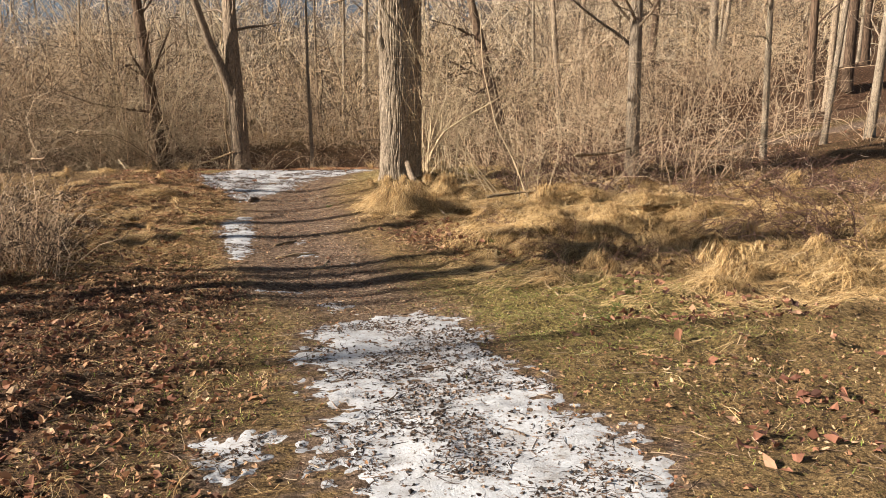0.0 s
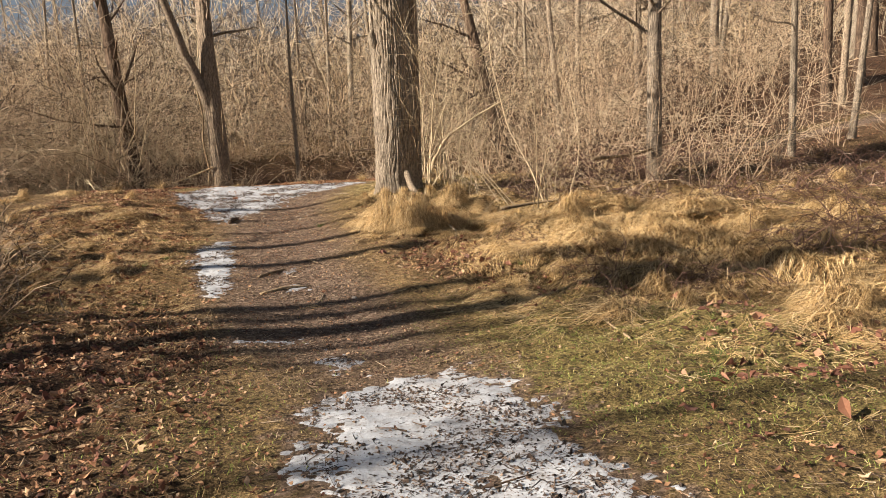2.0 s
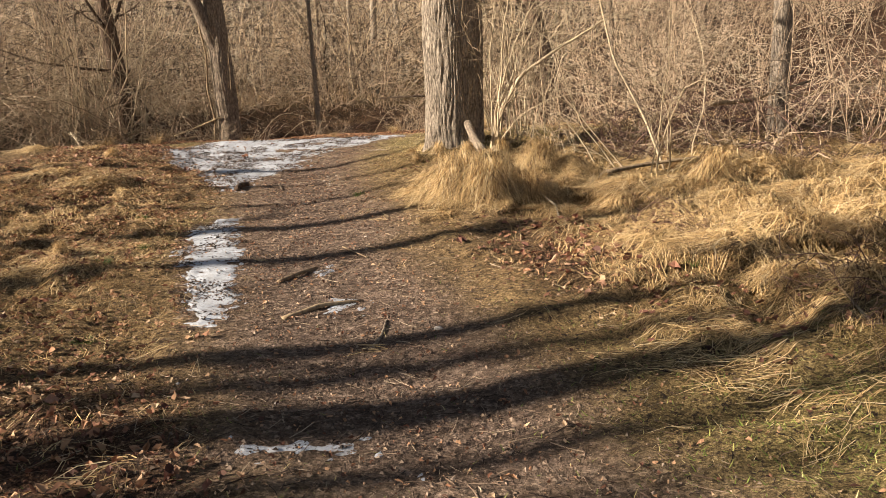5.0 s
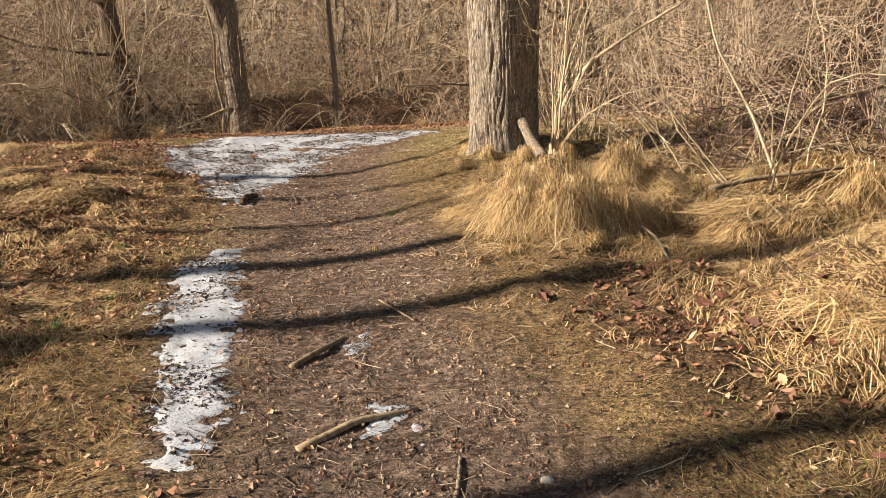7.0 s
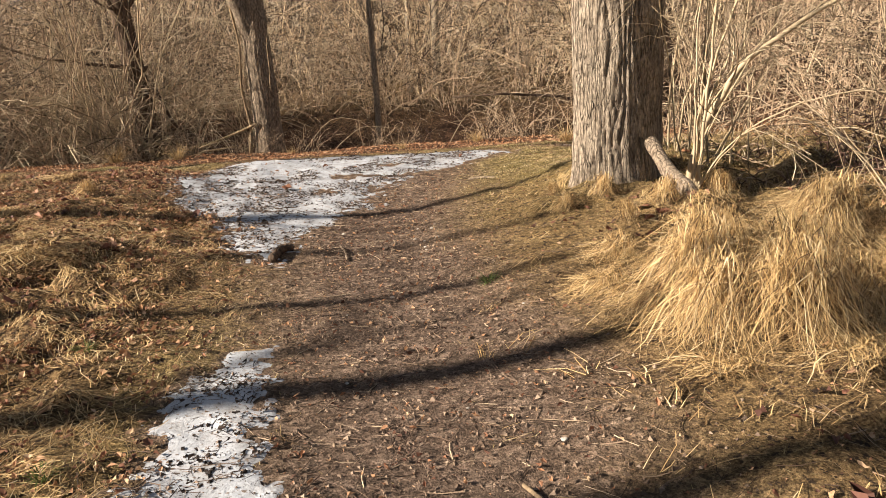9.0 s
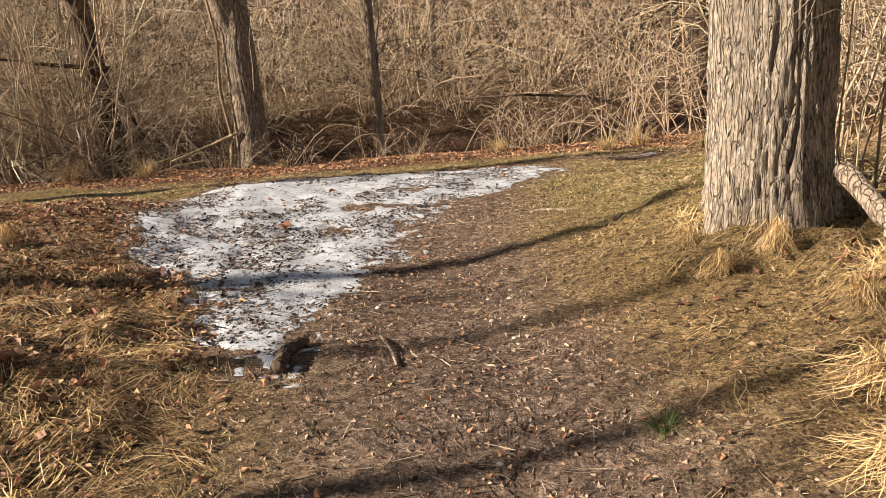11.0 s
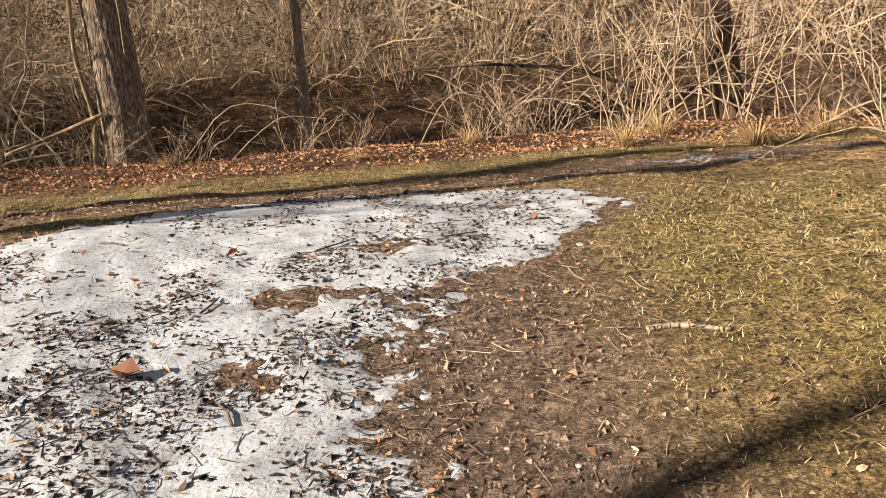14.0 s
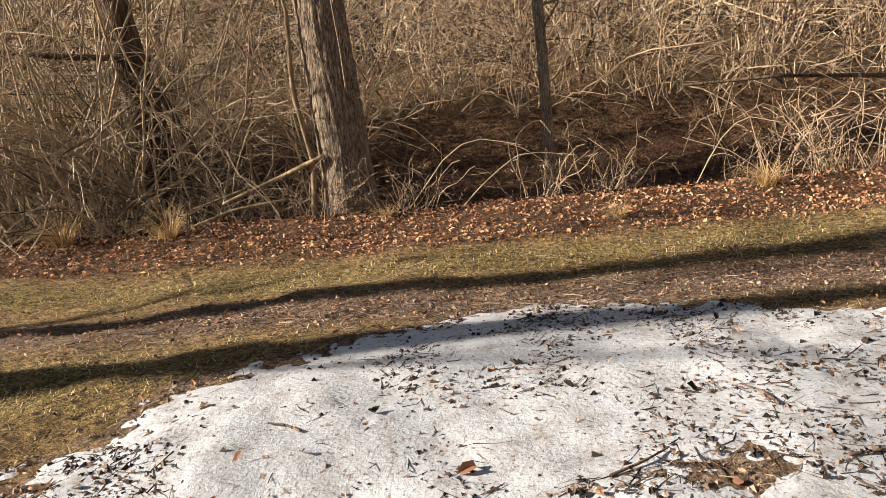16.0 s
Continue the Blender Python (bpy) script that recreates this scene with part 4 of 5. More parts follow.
for i, (x, y, lx_, tall, r0, mat_) in enumerate([(16.6, 26.5, -0.03, 9, 0.17, BARK_DARK), (15.8, 22.0, 0.05, 9, 0.15, BARK_GREY), (14.0, 21.5, 0.08, 8, 0.10, BARK_GREY), (17.5, 36.0, -0.02, 10, 0.22, BARK_GREY), (18.8, 38.0, 0.1, 9, 0.14, BARK_GREY),
        (13.6, 35.0, -0.04, 10, 0.2, BARK_BROWN), (14.4, 36.0, 0.06, 10, 0.2, BARK_DARK), (11.5, 37, 0.0, 10, 0.16, BARK_BROWN), (21.0, 31.0, 0.0, 10, 0.24, BARK_DARK), (22.5, 33.5, 0.03, 10, 0.2, BARK_GREY), (18.2, 28.0, 0.02, 9, 0.14, BARK_BROWN),
        (9.5, 33.0, -0.1, 9, 0.15, BARK_BROWN), (24.5, 35.0, -0.02, 10, 0.2, BARK_DARK)]):
    tree("woodland_tree", x, y, (lx_, 0.0), tall, r0, mat_, "bare woodland tree on the brown slope", 50 + i, 2.8, 8, 0, 12, 22, 2, 3)

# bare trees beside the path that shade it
shade = tree("roadside_tree", -9.0, 8.0, (0.01, 0.0), 11, 0.24, BARK_BROWN, "bare tree out of view that shades the path or the ditch", 90, 3.2, 11, 0, 12, 20, 2, 4, group="shade trees")
# the last three are added far left, out of view, to darken the ditch
for i, (cross, x, s) in enumerate([(9.1, -10.5, 0.95), (10.2, -8.5, 0.6), (12.55, -11, 0.7), (14.0, -9.5, 0.75), (15.45, -9.0, 0.3), (16.8, -12.0, 0.35), (18.25, -10.0, 0.55), (22.3, -11.0, 1.1), (23.7, -13.0, 1.2), (5.6, -13.0, 0.45), (8.5, -12.0, 0.5), (9.7, -14.0, 0.8), (7.9, -15.0, 0.5), (29.7, -19.0, 1.0), (30.6, -15.0, 0.9), (31.4, -18.0, 1.0)]):
    y = cross - (-1 - x) * 0.15
    copy_thing(shade, pose(x, y, ground_at(x, y) - 0.06, 0, 0, i * 67.0) @ Matrix.Diagonal((s, s, 1.0, 1)))

# far woods: slim bare trees on the rise
fars = [tree("far_tree", x, y, (l, 0.0), 11, r0, m, "slim bare tree far back in the wood", 110 + i, 1.6, 8, 0, 7, 12, 2, 3, group="far trees")
        for i, (x, y, l, r0, m) in enumerate([(-12.0, 40.0, 0.06, 0.09, BARK_BROWN), (3.0, 44.0, -0.07, 0.13, BARK_GREY), (20.0, 48.0, 0.1, 0.10, BARK_BROWN), (-22.0, 52.0, -0.03, 0.08, BARK_GREY)])]
frng = random.Random(17)
for _ in range(64):
    y = frng.uniform(36, 85)
    x = frng.uniform(-0.5 * y - 4, 0.75 * y + 4)
    s = frng.uniform(0.8, 1.4)
    copy_thing(frng.choice(fars), pose(x, y, ground_at(x, y) - 0.1, 0, 0, frng.uniform(0, 360)) @ Matrix.Diagonal((s, s, s, 1)))


# ---- shrubs and brambles ----
def canes(seed, stems, tall, spread, r0, droop, side, sub, wig=0.14, fine=0.0035, reach=0.7):
    """Each cane of a leafless shrub with its side shoots, as Tubes."""
    r = np.random.default_rng(seed)
    made = []
    for _ in range(stems):
        a = Tubes()
        ang, off = r.uniform(0, 2 * np.pi), spread * 0.35 * math.sqrt(r.random())
        p = np.array((math.cos(ang) * off, math.sin(ang) * off, -0.08))
        out = r.uniform(0.05, 1.0) * spread / tall
        ang += r.normal(0, 0.6)
        length = tall * r.uniform(0.5, 1.25)
        pts = stem(r, p, (math.cos(ang) * out, math.sin(ang) * out, 1.0), length, 7, droop * r.uniform(0.3, 1.6), wig)
        rad = np.linspace(r0 * r.uniform(0.6, 1.3), fine, len(pts))
        a.add(pts, rad, 4)
        for _ in range(side):
            i = r.integers(2, len(pts))
            w = pts[i] - pts[i - 1]
            w /= np.linalg.norm(w)
            q = stem(r, pts[i] - (pts[i] - pts[i - 1]) * r.random(), side_way(r, w, r.uniform(0.5, 1.5)), length * r.uniform(0.3, 1.0) * reach, 4, droop * 0.8, wig * 1.6)
            a.add(q, np.linspace(max(rad[i] * 0.6, fine), fine * 0.8, len(q)), 3)
            for _ in range(sub):
                j = r.integers(1, len(q))
                w2 = q[j] - q[j - 1]
                w2 /= np.linalg.norm(w2)
                q2 = stem(r, q[j], side_way(r, w2, r.uniform(0.4, 1.1)), length * r.uniform(0.08, 0.22), 2, 0.0, wig)
                a.add(q2, np.linspace(fine * 0.8, fine * 0.6, len(q2)), 3)
        made.append(a)
    return made


def shrub(name, x, y, material, label, group, *shape, **more):
    """A leafless shrub: an Empty at its foot over its canes."""
    ob = new(name)
    ob.empty_display_size = 0.2
    ob.location = (x, y, ground_at(x, y))
    for a in canes(*shape, **more):
        part("cane", a.mesh("cane", material), ob)
    return tagged(ob, label, "shrub", group)


def planted(ob, x, y, s=1.0, turn=0.0, sz=None):
    return copy_thing(ob, pose(x, y, ground_at(x, y), 0, 0, turn) @ Matrix.Diagonal((s, s, sz or s, 1)))


def brush_stuff(name, shapes, places, material, label):
    """Many shrubs that nobody could count, as one mesh."""
    sets = []
    for shape in shapes:
        tubes, vs, fs, n = canes(*shape), [], [], 0
        for a in tubes:
            vs += a.v
            fs += [f + n for f in a.f]
            n += a.n
        sets.append((np.concatenate(vs), np.concatenate(fs)))
    vs, fs, n = [], [], 0
    for k, (x, y, sc, turn) in enumerate(places):
        v, f = sets[k % len(sets)]
        c, d = math.cos(turn), math.sin(turn)
        vs.append(np.stack([x + sc * (c * v[:, 0] - d * v[:, 1]), y + sc * (d * v[:, 0] + c * v[:, 1]), ground_at(x, y) + sc * v[:, 2]], -1))
        fs.append(f + n)
        n += len(v)
    return tagged(new(name, mesh_from(name, np.concatenate(vs), np.concatenate(fs), material, True)), label, "thicket", kind="stuff")


srng = random.Random(23)
thick = [shrub("thicket_shrub", -4.4, 29.2, TWIG, "leafless tan thicket shrub with crossing stems", "thicket shrubs", 201, 12, 3.0, 2.2, 0.016, 0.05, 8, 1, wig=0.19, fine=0.0055),
         shrub("thicket_shrub", 2.6, 31.2, TWIG, "leafless tan thicket shrub with arching stems", "thicket shrubs", 202, 13, 2.3, 2.6, 0.014, 0.15, 8, 1, wig=0.23, fine=0.0055),
         shrub("thicket_shrub", 5.3, 27.6, TWIG, "tall tan leafless shrub with upright canes", "thicket shrubs", 203, 10, 3.8, 1.8, 0.016, 0.03, 9, 1, wig=0.15, fine=0.0055)]
low = [shrub("bramble", 4.9, 16.6, RED_CANE, "low tangle of reddish bramble canes", "brambles", 211, 16, 1.2, 1.8, 0.009, 0.26, 5, 1, wig=0.32, fine=0.005),
       shrub("bramble", 3.6, 16.2, TWIG, "low tangle of tan bramble canes", "brambles", 212, 16, 0.95, 1.7, 0.009, 0.30, 5, 1, wig=0.34, fine=0.005)]
weed = shrub("dry_weeds", -3.9, 11.2, TWIG, "stand of dry brown weed stalks", "dry weeds", 221, 16, 1.0, 1.0, 0.006, 0.06, 5, 1, wig=0.22, fine=0.004, reach=0.45)

# thicket behind the ditch
for _ in range(74):
    y = srng.uniform(30.8, 36)
    x = srng.uniform(-0.42 * y - 2, 0.62 * y)
    if -3.5 < x < 5.5:
        y = 32.6 + (y - 30.8) * 0.65
    planted(srng.choice(thick), x, y, srng.uniform(0.7, 1.25), srng.uniform(0, 360))
far_places = []
for _ in range(118):
    y = srng.uniform(35, 70)
    far_places.append((srng.uniform(-0.45 * y - 2, 0.75 * y), y, srng.uniform(1.0, 1.5) * (1 + (y - 34) / 38), srng.uniform(0, 6.28)))
for _ in range(62):
    y = srng.uniform(44, 76)
    far_places.append((srng.uniform(-0.16 * y, 0.72 * y), y, srng.uniform(1.2, 1.7) * (1 + (y - 34) / 38), srng.uniform(0, 6.28)))
for _ in range(34):
    y = srng.uniform(46, 74)
    far_places.append((srng.uniform(-0.31 * y, -0.08 * y), y, srng.uniform(1.2, 1.7) * (1 + (y - 34) / 38), srng.uniform(0, 6.28)))
FAR_SHAPES = [(301, 13, 3.2, 2.4, 0.022, 0.07, 8, 0, 0.22, 0.008), (302, 13, 2.6, 2.8, 0.018, 0.13, 8, 0, 0.26, 0.008), (303, 12, 4.0, 2.3, 0.022, 0.04, 9, 0, 0.17, 0.008)]
brush_stuff("far_thicket", FAR_SHAPES, far_places[:75], FAR_TWIG, "dense leafless tan brush on the rise")
brush_stuff("far_thicket", FAR_SHAPES, far_places[75:], GREY_CANE, "dense pale leafless brush on the rise")
# brush beyond the left edge of view, added only to shade the ditch
brush_stuff("side_thicket", FAR_SHAPES, [(srng.uniform(-22, -12.5), srng.uniform(28.2, 31.5), srng.uniform(1.3, 1.8), srng.uniform(0, 6.28)) for _ in range(18)], TWIG, "dense leafless brush added out of view to shade the ditch")
# left edge: vines and shrubs round the leaning tree
vine = shrub("hanging_vines", -6.5, 28.3, PALE_CANE, "curtain of pale hanging vines round a tree", "vine curtains", 241, 14, 5.2, 1.6, 0.02, 0.0, 6, 1, wig=0.2, fine=0.007, reach=0.4)
for x, y, s in ((-7.6, 28.6, 1.0), (-7.0, 29.3, 1.1), (-5.6, 29.0, 0.9), (-3.5, 28.2, 0.6)):
    planted(vine, x, y, s, srng.uniform(0, 360))
# first six unseen, added to dapple the foreground; next four to shade the ditch
for x, y, s in ((-4.6, 4.0, 0.75), (-4.9, 2.0, 0.8), (-4.7, 6.2, 0.65), (-5.8, 2.6, 0.85), (-6.2, 4.2, 0.9), (-5.6, 5.6, 0.8), (-13, 26.5, 1.2), (-14.5, 28, 1.3), (-12.5, 29.5, 1.3), (-16, 26.8, 1.3), (-11.2, 30.2, 1.2), (-9.8, 29.6, 1.2), (-5.6, 28.0, 1.0), (-6.6, 28.4, 1.0), (-7.5, 27.7, 1.1), (-8.3, 28.8, 1.2), (-5.0, 28.3, 0.8), (-9.2, 27.4, 1.1), (-10.2, 28.2, 1.3), (-4.2, 28.0, 0.6), (-9.4, 26.9, 0.7), (-10.8, 27.0, 0.9), (-11.5, 27, 1.2)):
    planted(srng.choice(thick), x, y, s, srng.uniform(0, 360))
brush_stuff("vine_tangle", [(311, 12, 3.4, 2.0, 0.02, 0.10, 8, 1, 0.34, 0.007), (312, 12, 2.4, 2.2, 0.018, 0.18, 8, 1, 0.36, 0.006)], [(srng.uniform(-12.5, -5.2), srng.uniform(28.4, 30.8), srng.uniform(0.7, 1.25), srng.uniform(0, 6.28)) for _ in range(22)], PALE_CANE, "dense tangle of pale vines at the ditch")
# ditch leaves, their dark colour standing in for the shade down there
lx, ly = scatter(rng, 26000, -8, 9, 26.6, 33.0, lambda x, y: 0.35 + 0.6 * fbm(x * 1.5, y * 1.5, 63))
o = leaf_stuff("ditch_leaves", rng, lx, ly, 0.014 + 0.03 * rng.random(len(lx)) ** 1.4, 0.012, "damp leaves in the ditch, coloured dark to stand for its shade")
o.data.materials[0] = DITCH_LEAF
# ditch edge brambles
for _ in range(30):
    x, y = srng.uniform(-8, 9), srng.uniform(27.1, 30.5)
    size = srng.uniform(0.55, 1.1) * (0.5 if -3.0 < x < 4.0 else 1.0)
    planted(low[0], x, y, size, srng.uniform(0, 360))
# brambles beyond the big tree
for _ in range(84):
    x, y = srng.uniform(2.9, 12), srng.uniform(14.4, 22.0)
    if y < 15.5 and x < 3.6 or (y > 20.5 and x < 5):
        continue
    planted(srng.choice(low), x, y, srng.uniform(0.7, 1.25), srng.uniform(0, 360))
for x, y, s in ((6.3, 10.8, 0.9), (7.2, 10.2, 1.0), (6.8, 11.6, 0.9), (7.9, 11.2, 1.0), (3.0, 10.0, 0.5), (3.4, 9.7, 0.55), (2.7, 9.3, 0.4), (3.7, 9.3, 0.5), (5.2, 10.1, 0.7), (4.1, 9.9, 0.6), (2.2, 12.2, 0.45), (2.6, 11.8, 0.4), (8.6, 10.0, 1.0)):
    planted(low[0], x, y, s, srng.uniform(0, 360))
for x, y, s in ((5.5, 16.6, 0.55), (7.6, 17.0, 0.65), (6.4, 17.2, 0.6), (8.6, 17.6, 0.7), (4.6, 18.6, 0.6), (9.8, 18.6, 0.7), (5.6, 20.5, 0.8), (8.2, 20.0, 0.8), (4.6, 22.4, 0.7), (9.5, 22.5, 1.0), (7.2, 23.5, 0.9), (12.5, 23.5, 0.9), (10.3, 25.5, 1.0), (14.2, 25.0, 0.9), (8.6, 26.2, 1.0), (5.6, 26.3, 0.9), (12.8, 20.6, 0.6), (15.0, 20.8, 0.7), (3.4, 26.6, 0.6), (6.2, 24.6, 0.8)):
    planted(srng.choice(thick), x, y, s, srng.uniform(0, 360))
# weeds on the left bank
for _ in range(28):
    y = srng.uniform(9.6, 13.6)
    planted(weed, -3.6 - max(0, y - 10) * 0.25 - srng.uniform(0, 2.4), y, srng.uniform(0.7, 1.25), srng.uniform(0, 360))

for _ in range(20):
    planted(weed, srng.uniform(-7, 7), srng.uniform(26.7, 27.4), srng.uniform(0.5, 0.95), srng.uniform(0, 360))

# pale arching bushes beside the big tree
shrub("arching_bush", 2.5, 18.7, PALE_CANE, "pale arching leafless bush behind the big tree", "arching bushes", 231, 26, 3.9, 1.9, 0.011, 0.10, 10, 2, wig=0.12, fine=0.0036, reach=0.35)
sap = new("arching_bush")
sap.location = (1.87, 17.0, ground_at(1.87, 17.0) - 0.05)
arng = np.random.default_rng(231)
for bend_, r0_, top_ in ((((0.06, 0, 0.45), (0.24, -0.1, 0.95), (0.60, -0.15, 1.32), (1.15, -0.2, 1.62), (1.7, -0.3, 1.95)), 0.048, 0.016), (((0.02, 0, 0.5), (0.10, 0, 1.1), (0.12, 0.05, 1.8), (0.3, 0, 2.7), (0.62, -0.1, 3.5)), 0.034, 0.010),
                         (((0.0, 0.1, 0.6), (0.2, 0.1, 1.3), (0.55, 0.2, 2.1), (1.1, 0.2, 2.7), (1.8, 0.1, 2.9)), 0.030, 0.008), (((-0.02, -0.1, 0.6), (-0.05, -0.1, 1.4), (0.05, -0.15, 2.3), (0.0, -0.1, 3.3), (0.15, 0, 4.2)), 0.022, 0.007),
                         (((0.15, -0.1, 0.4), (0.5, -0.3, 0.75), (1.0, -0.6, 0.95), (1.6, -0.9, 0.85), (2.1, -1.2, 0.5)), 0.018, 0.005), (((0.1, 0.05, 0.5), (0.35, 0.1, 1.0), (0.9, 0.2, 1.25), (1.6, 0.2, 1.2), (2.3, 0.1, 0.9)), 0.02, 0.005),
                         (((0.0, 0, 0.5), (0.08, 0.1, 1.2), (0.3, 0.2, 2.0), (0.4, 0.3, 3.0), (0.3, 0.3, 4.0)), 0.02, 0.006), (((0.1, -0.15, 0.3), (0.3, -0.5, 0.7), (0.45, -1.0, 0.8), (0.65, -1.5, 0.5), (0.75, -1.75, 0.05)), 0.012, 0.004),
                         (((0.05, -0.1, 0.5), (0.25, -0.2, 1.0), (0.7, -0.3, 1.7), (1.5, -0.4, 2.0), (2.4, -0.4, 1.8)), 0.016, 0.005)):
    ctl = np.array([(0, 0, 0), *bend_], float) + np.array((*arng.normal(0, 0.03, 2), 0))
    u_ = np.linspace(0, 5, 22)
    pts_ = np.stack([np.convolve(np.pad(np.interp(u_, np.arange(6), ctl[:, k]), 2, "edge"), np.ones(5) / 5, "valid") for k in range(3)], -1) + arng.normal(0, 0.008, (22, 3))
    rad_ = np.linspace(r0_, top_, 22) * (0.8 if r0_ > 0.04 else 0.5)
    tb = Tubes()
    tb.add(pts_, rad_, 7)
    for _ in range(9):
        i = arng.integers(6, 22)
        w_ = pts_[i] - pts_[i - 1]
        w_ /= np.linalg.norm(w_)
        branch_out(tb, arng, pts_[i], side_way(arng, w_, arng.uniform(0.4, 1.2)), arng.uniform(0.35, 1.1), max(0.0045, rad_[i] * 0.45), 1, 0.02, 4, 4)
    part("cane", tb.mesh("cane", PALE_CANE), sap)
tagged(sap, "pale arching leafless bush beside the big tree", "shrub", "arching bushes")
shrub("arching_bush", 3.7, 15.3, PALE_CANE, "pale arching leafless canes among brambles", "arching bushes", 232, 9, 2.8, 2.2, 0.012, 0.10, 6, 2, wig=0.12, fine=0.0035, reach=0.4)


# ---- single sticks, roots and leaves ----
def stick(name, pts, r0, r1, material, label, lift=True, sides=8):
    pts = np.array(pts, float)
    if lift:
        pts[:, 2] += surf(pts[:, 0], pts[:, 1])
    tb = Tubes()
    s = np.linspace(0, len(pts) - 1, 4 * len(pts))
    fine = np.stack([np.interp(s, np.arange(len(pts)), pts[:, k]) for k in range(3)], -1)
    rad = np.linspace(r0, r1, len(s)) * (1 + 0.10 * np.sin(np.arange(len(s)) * 2.3) * np.cos(np.arange(len(s)) * 0.7))
    fine, rad = np.concatenate([fine[:1] + (fine[:1] - fine[1:2]) * 0.06, fine, fine[-1:] + (fine[-1:] - fine[-2:-1]) * 0.06]), np.concatenate([[0.0004], rad, [0.0004]])
    tb.add(fine, rad, sides)
    return tagged(new(name, tb.mesh(name, material)), label, "stick")


stick("leaning_log", [(1.50, 17.05, 0.36), (1.53, 16.7, 0.22), (1.57, 16.3, 0.06), (1.60, 15.85, -0.14)], 0.06, 0.07, BARK_BROWN, "short weathered log leaning on the tree's foot", True, 12)
stick("tree_root", [(-0.96, 11.84, 0.005), (-0.82, 12.02, 0.025), (-0.66, 12.28, 0.0)], 0.02, 0.015, DEADWOOD, "worn root crossing the muddy path")
stick("tree_root", [(-0.87, 10.9, 0.0), (-0.6, 11.1, 0.025), (-0.31, 11.23, 0.0)], 0.022, 0.014, DEADWOOD, "worn root crossing the muddy path")
stick("fallen_stick", [(-0.28, 10.25, 0.004), (-0.2, 10.5, 0.008), (-0.16, 10.72, 0.006)], 0.012, 0.008, BARK_BROWN, "short stick lying on the mud")
stick("fallen_stick", [(-0.42, 12.9, 0.02), (-0.22, 12.45, 0.02)], 0.009, 0.006, DEADWOOD, "thin stick lying on the mud")
stick("chunk_of_wood", [(-1.80, 16.5, 0.03), (-1.76, 16.68, 0.045), (-1.68, 16.86, 0.03)], 0.038, 0.03, BARK_DARK, "dark rotten chunk of wood at the edge of the snow")
stick("fallen_stick", [(-1.27, 16.9, 0.02), (-1.22, 16.7, 0.025), (-1.20, 16.5, 0.02)], 0.006, 0.009, BARK_BROWN, "curved brown stick lying on the path")
stick("fallen_stick", [(0.14, 19.36, 0.010), (0.24, 19.32, 0.012), (0.42, 19.18, 0.008)], 0.016, 0.009, BARK_BROWN, "pale broken stick lying on the turf")
stick("fallen_branch", [(2.92, 10.6, 0.12), (2.6, 9.6, 0.06), (2.29, 8.85, 0.04), (2.25, 8.2, 0.03), (2.23, 7.7, 0.02)], 0.007, 0.012, DEADWOOD, "long thin fallen branch lying in the grass")
stick("fallen_branch", [(1.75, 14.2, 0.10), (1.85, 13.6, 0.06), (1.75, 13.1, 0.03)], 0.014, 0.008, BARK_GREY, "weathered branch half buried in dead grass")
stick("fallen_branch", [(2.8, 14.7, 0.12), (3.4, 14.9, 0.14), (4.2, 14.8, 0.12)], 0.03, 0.018, DEADWOOD, "pale fallen branch lying across dead grass")
stick("fallen_branch", [(5.2, 17.0, 0.5), (6.2, 17.6, 0.6), (7.6, 18.3, 0.8)], 0.045, 0.02, DEADWOOD, "pale fallen branch caught in brambles")
stick("leaning_branch", [(3.66, 15.0, 0.0), (3.45, 15.2, 0.75), (3.1, 15.4, 1.5), (2.85, 15.5, 2.5), (2.8, 15.6, 3.6)], 0.018, 0.007, PALE_CANE, "pale arching branch leaning over brambles")
stick("fallen_branch", [(0.9, 28.9, 1.6), (2.0, 28.6, 1.55), (3.3, 28.4, 1.3), (4.4, 28.2, 0.9)], 0.018, 0.03, BARK_DARK, "dark fallen branch hanging across the ditch")
stick("fallen_branch", [(-4.6, 27.2, 0.25), (-4.0, 27.4, 0.55), (-3.4, 27.3, 0.75)], 0.02, 0.03, DEADWOOD, "pale dead branch propped at the ditch edge")
stick("low_branch", [(-6.0, 29.3, 2.6), (-7.0, 29.0, 2.75), (-8.2, 28.8, 2.9), (-9.6, 28.6, 3.4)], 0.05, 0.015, BARK_DARK, "dark low branch reaching out of the thicket")

lone = np.random.default_rng(9)
for x, y, s in ((-2.0, 19.53, 0.065), (0.22, 21.05, 0.06), (-1.6, 20.9, 0.05), (-0.9, 18.4, 0.05), (2.6, 5.6, 0.08)):
    o = leaf_stuff("dead_leaf", lone, np.array([x]), np.array([y]), np.array([s]), 0.03, "single curled red-brown dead leaf")
    o["kind"], o["category"] = "thing", "leaf"

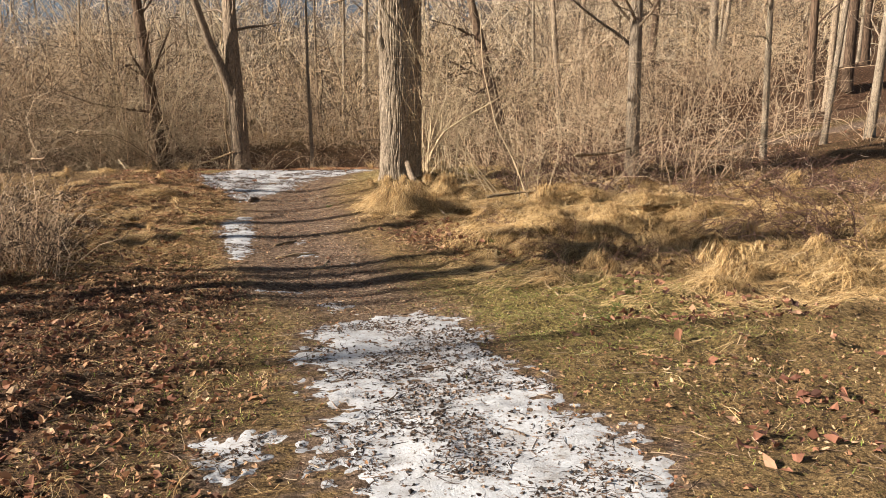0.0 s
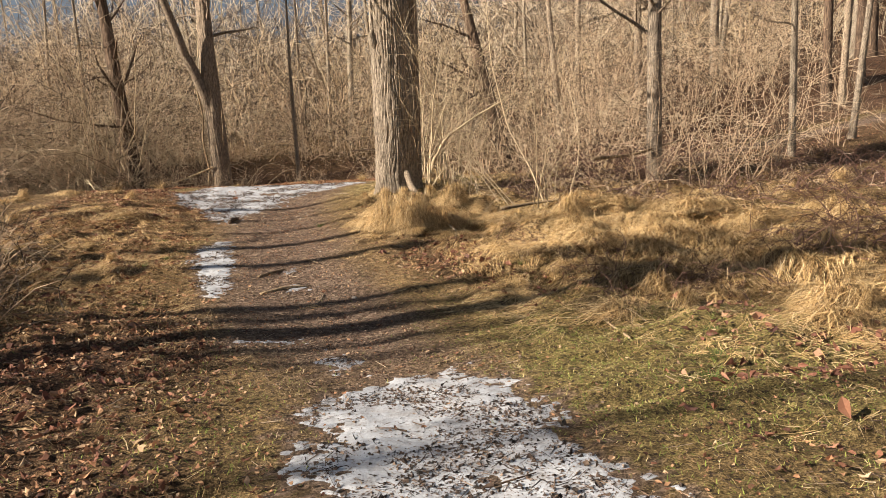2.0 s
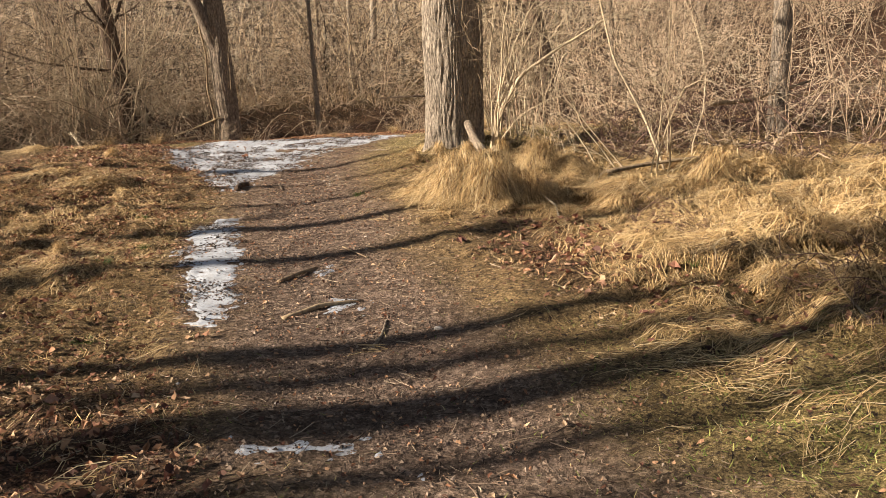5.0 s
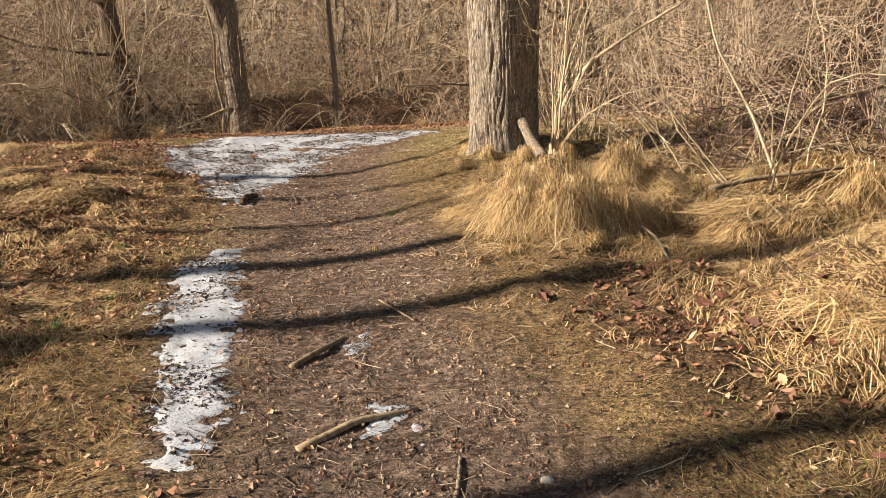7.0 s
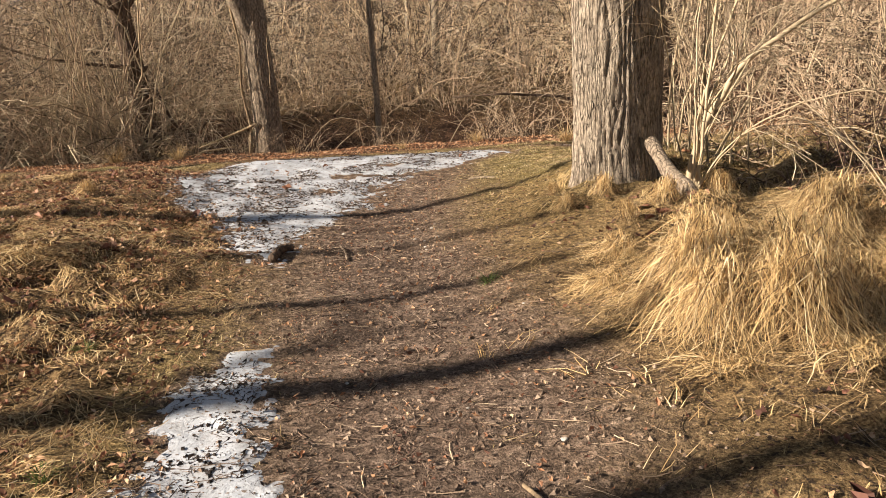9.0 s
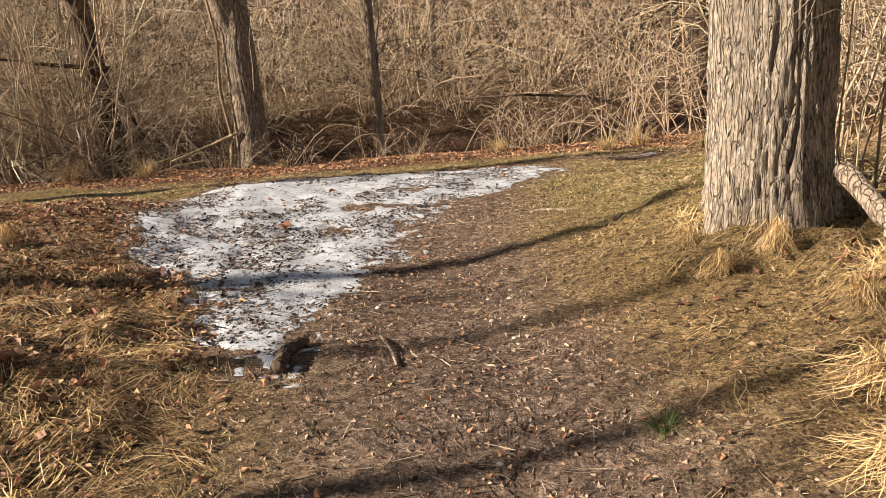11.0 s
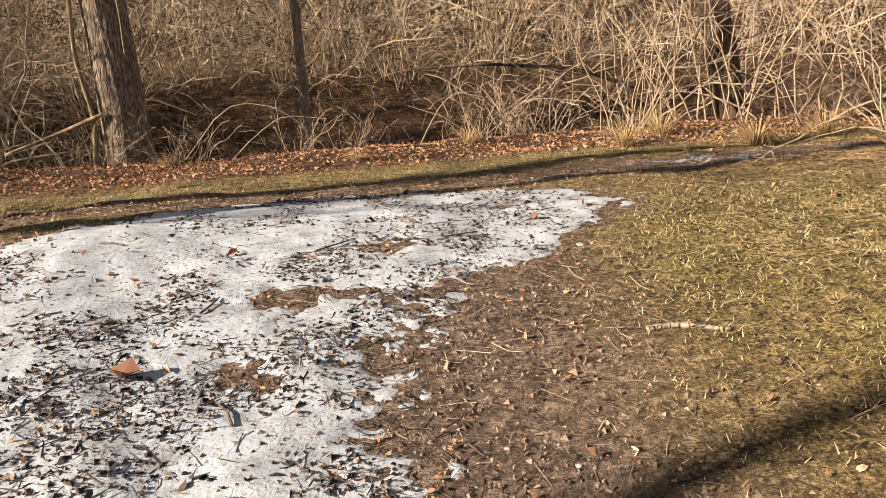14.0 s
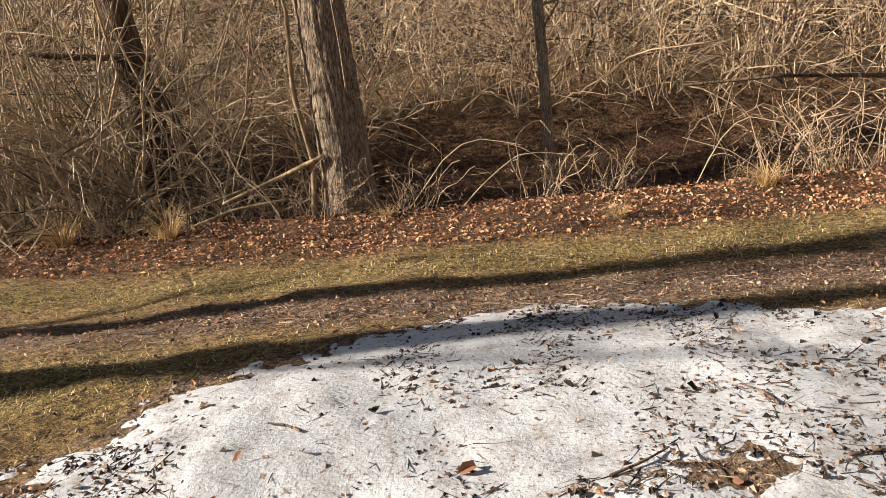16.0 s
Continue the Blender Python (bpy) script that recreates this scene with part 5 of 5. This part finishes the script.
# vines and canes at the ditch
stick("hanging_vine", [(-3.62, 27.35, 0.0), (-3.54, 27.37, 0.7), (-3.66, 27.4, 1.5), (-3.6, 27.4, 2.4), (-3.8, 27.45, 3.6)], 0.035, 0.02, DEADWOOD, "pale vine climbing beside the forked tree")
stick("hanging_vine", [(-5.9, 29.1, 2.2), (-5.5, 29.0, 1.3), (-5.0, 28.8, 1.05), (-4.7, 28.7, 1.35)], 0.045, 0.025, BARK_DARK, "dark twisted vine hanging by the leaning tree")
for x0, y0, x1, top_ in ((-2.5, 27.1, -1.2, 0.75), (-1.9, 27.3, -0.6, 0.6), (-4.4, 27.0, -5.2, 0.9), (0.6, 27.0, 1.5, 0.7), (1.9, 26.9, 1.0, 0.8), (3.2, 26.8, 4.0, 0.9), (-3.9, 27.0, -4.6, 0.55)):
    u = np.linspace(0, 1, 7)
    stick("arching_cane", [(x0 + (x1 - x0) * k, y0 + 0.15 * math.sin(k * 3), top_ * math.sin(min(k * 1.25, 1.0) * math.pi * 0.62 + max(0, k - 0.8))) for k in u], 0.007, 0.004, PALE_CANE, "pale bramble cane arching over the verge", True, 5)
for x, y, z, r in ((-5.5, 27.3, 0.5, 0.022), (-5.0, 27.1, 0.3, 0.028), (-6.3, 27.4, 0.7, 0.03), (-4.5, 27.5, 0.4, 0.02)):
    stick("dead_branch", [(x, y, 0.02), (x + 0.5, y + 0.1, z * 0.6), (x + 1.1, y + 0.25, z)], r, r * 0.5, DEADWOOD, "grey dead branch propped in the thicket edge")

# pebbles on the mud
prng = np.random.default_rng(15)


def pebble(x, y, size):
    bm = bmesh.new()
    bmesh.ops.create_icosphere(bm, subdivisions=2, radius=1.0)
    for v in bm.verts:
        v.co *= 1 + 0.25 * (noise.noise(v.co * 1.7 + Vector((x * 9, y * 7, 0))))
        v.co = Vector((v.co.x * size, v.co.y * size * 0.8, v.co.z * size * 0.55))
    me = bpy.data.meshes.new("pebble")
    bm.to_mesh(me)
    bm.free()
    me.materials.append(PEBBLE)
    ob = new("pebble", me)
    ob.location = (x, y, ground_at(x, y) + size * 0.2)
    return tagged(ob, "small pale stone pressed into the mud", "stone", "pebbles")


PEBBLE = bark_material("pale_stone", (0.34, 0.31, 0.27), (0.62, 0.59, 0.54), 40, 1.0, 0.3)
for x, y, r in ((0.17, 10.49, 0.03), (-0.45, 17.35, 0.018), (-0.62, 17.0, 0.02), (-0.55, 16.7, 0.015)):
    pebble(x, y, r)
for _ in range(22):
    y = prng.uniform(9, 20)
    pebble(float(path_x(y) + prng.normal(0, 0.5)), y, prng.uniform(0.008, 0.02))


# living green plants
def green_tuft(x, y, seed, tall, blades):
    r = np.random.default_rng(seed)
    a, d = r.uniform(0, 6.28, blades), 0.05 * np.sqrt(r.random(blades))
    v, f = blade_arrays(r, np.cos(a) * d, np.sin(a) * d, np.full(blades, -0.01), tall * r.uniform(0.5, 1.1, blades), r.uniform(0.0025, 0.005, blades), r.uniform(0.4, 1.7, blades), 3, a)
    ob = new("green_tuft", mesh_from("green_tuft", v, f, GREEN))
    ob.location = (x, y, ground_at(x, y))
    return tagged(ob, "small tuft of fresh green grass", "grass", "green tufts")


GREEN = island_material("fresh_grass", [(0.0, (0.05, 0.085, 0.02)), (0.6, (0.11, 0.15, 0.04)), (1.0, (0.24, 0.24, 0.08))], 0.6, 0.3)
for k, (x, y, tall, blades) in enumerate(((-0.17, 15.5, 0.09, 90), (-2.5, 12.6, 0.12, 80), (-2.3, 13.2, 0.07, 60), (-2.6, 14.6, 0.07, 60), (2.2, 11.0, 0.08, 60), (2.9, 7.6, 0.08, 70), (2.3, 6.5, 0.07, 80), (2.6, 7.0, 0.08, 70), (-2.1, 10.6, 0.07, 60))):
    green_tuft(x, y, 400 + k, tall, blades)

# larger sticks lying on the wide snow patch
for x, y, a, length in ((-1.05, 20.9, 0.6, 0.26), (-0.55, 21.3, 2.0, 0.2), (-1.7, 20.2, 1.1, 0.18), (-0.3, 20.9, 0.2, 0.22), (-2.3, 21.2, 2.7, 0.16), (-1.9, 18.6, 0.4, 0.24), (-1.6, 19.2, 1.9, 0.2), (-2.7, 19.9, 0.9, 0.2), (0.3, 4.6, 1.2, 0.2), (0.7, 5.3, 0.3, 0.24), (0.9, 3.9, 2.2, 0.18), (0.2, 6.2, 2.6, 0.2)):
    dx, dy = math.cos(a) * length / 2, math.sin(a) * length / 2
    stick("fallen_stick", [(x - dx, y - dy, 0.016), (x + dy * 0.12, y - dx * 0.12, 0.022), (x + dx, y + dy, 0.016)], 0.006, 0.003, BARK_DARK, "short dark stick lying on the snow", True, 5)
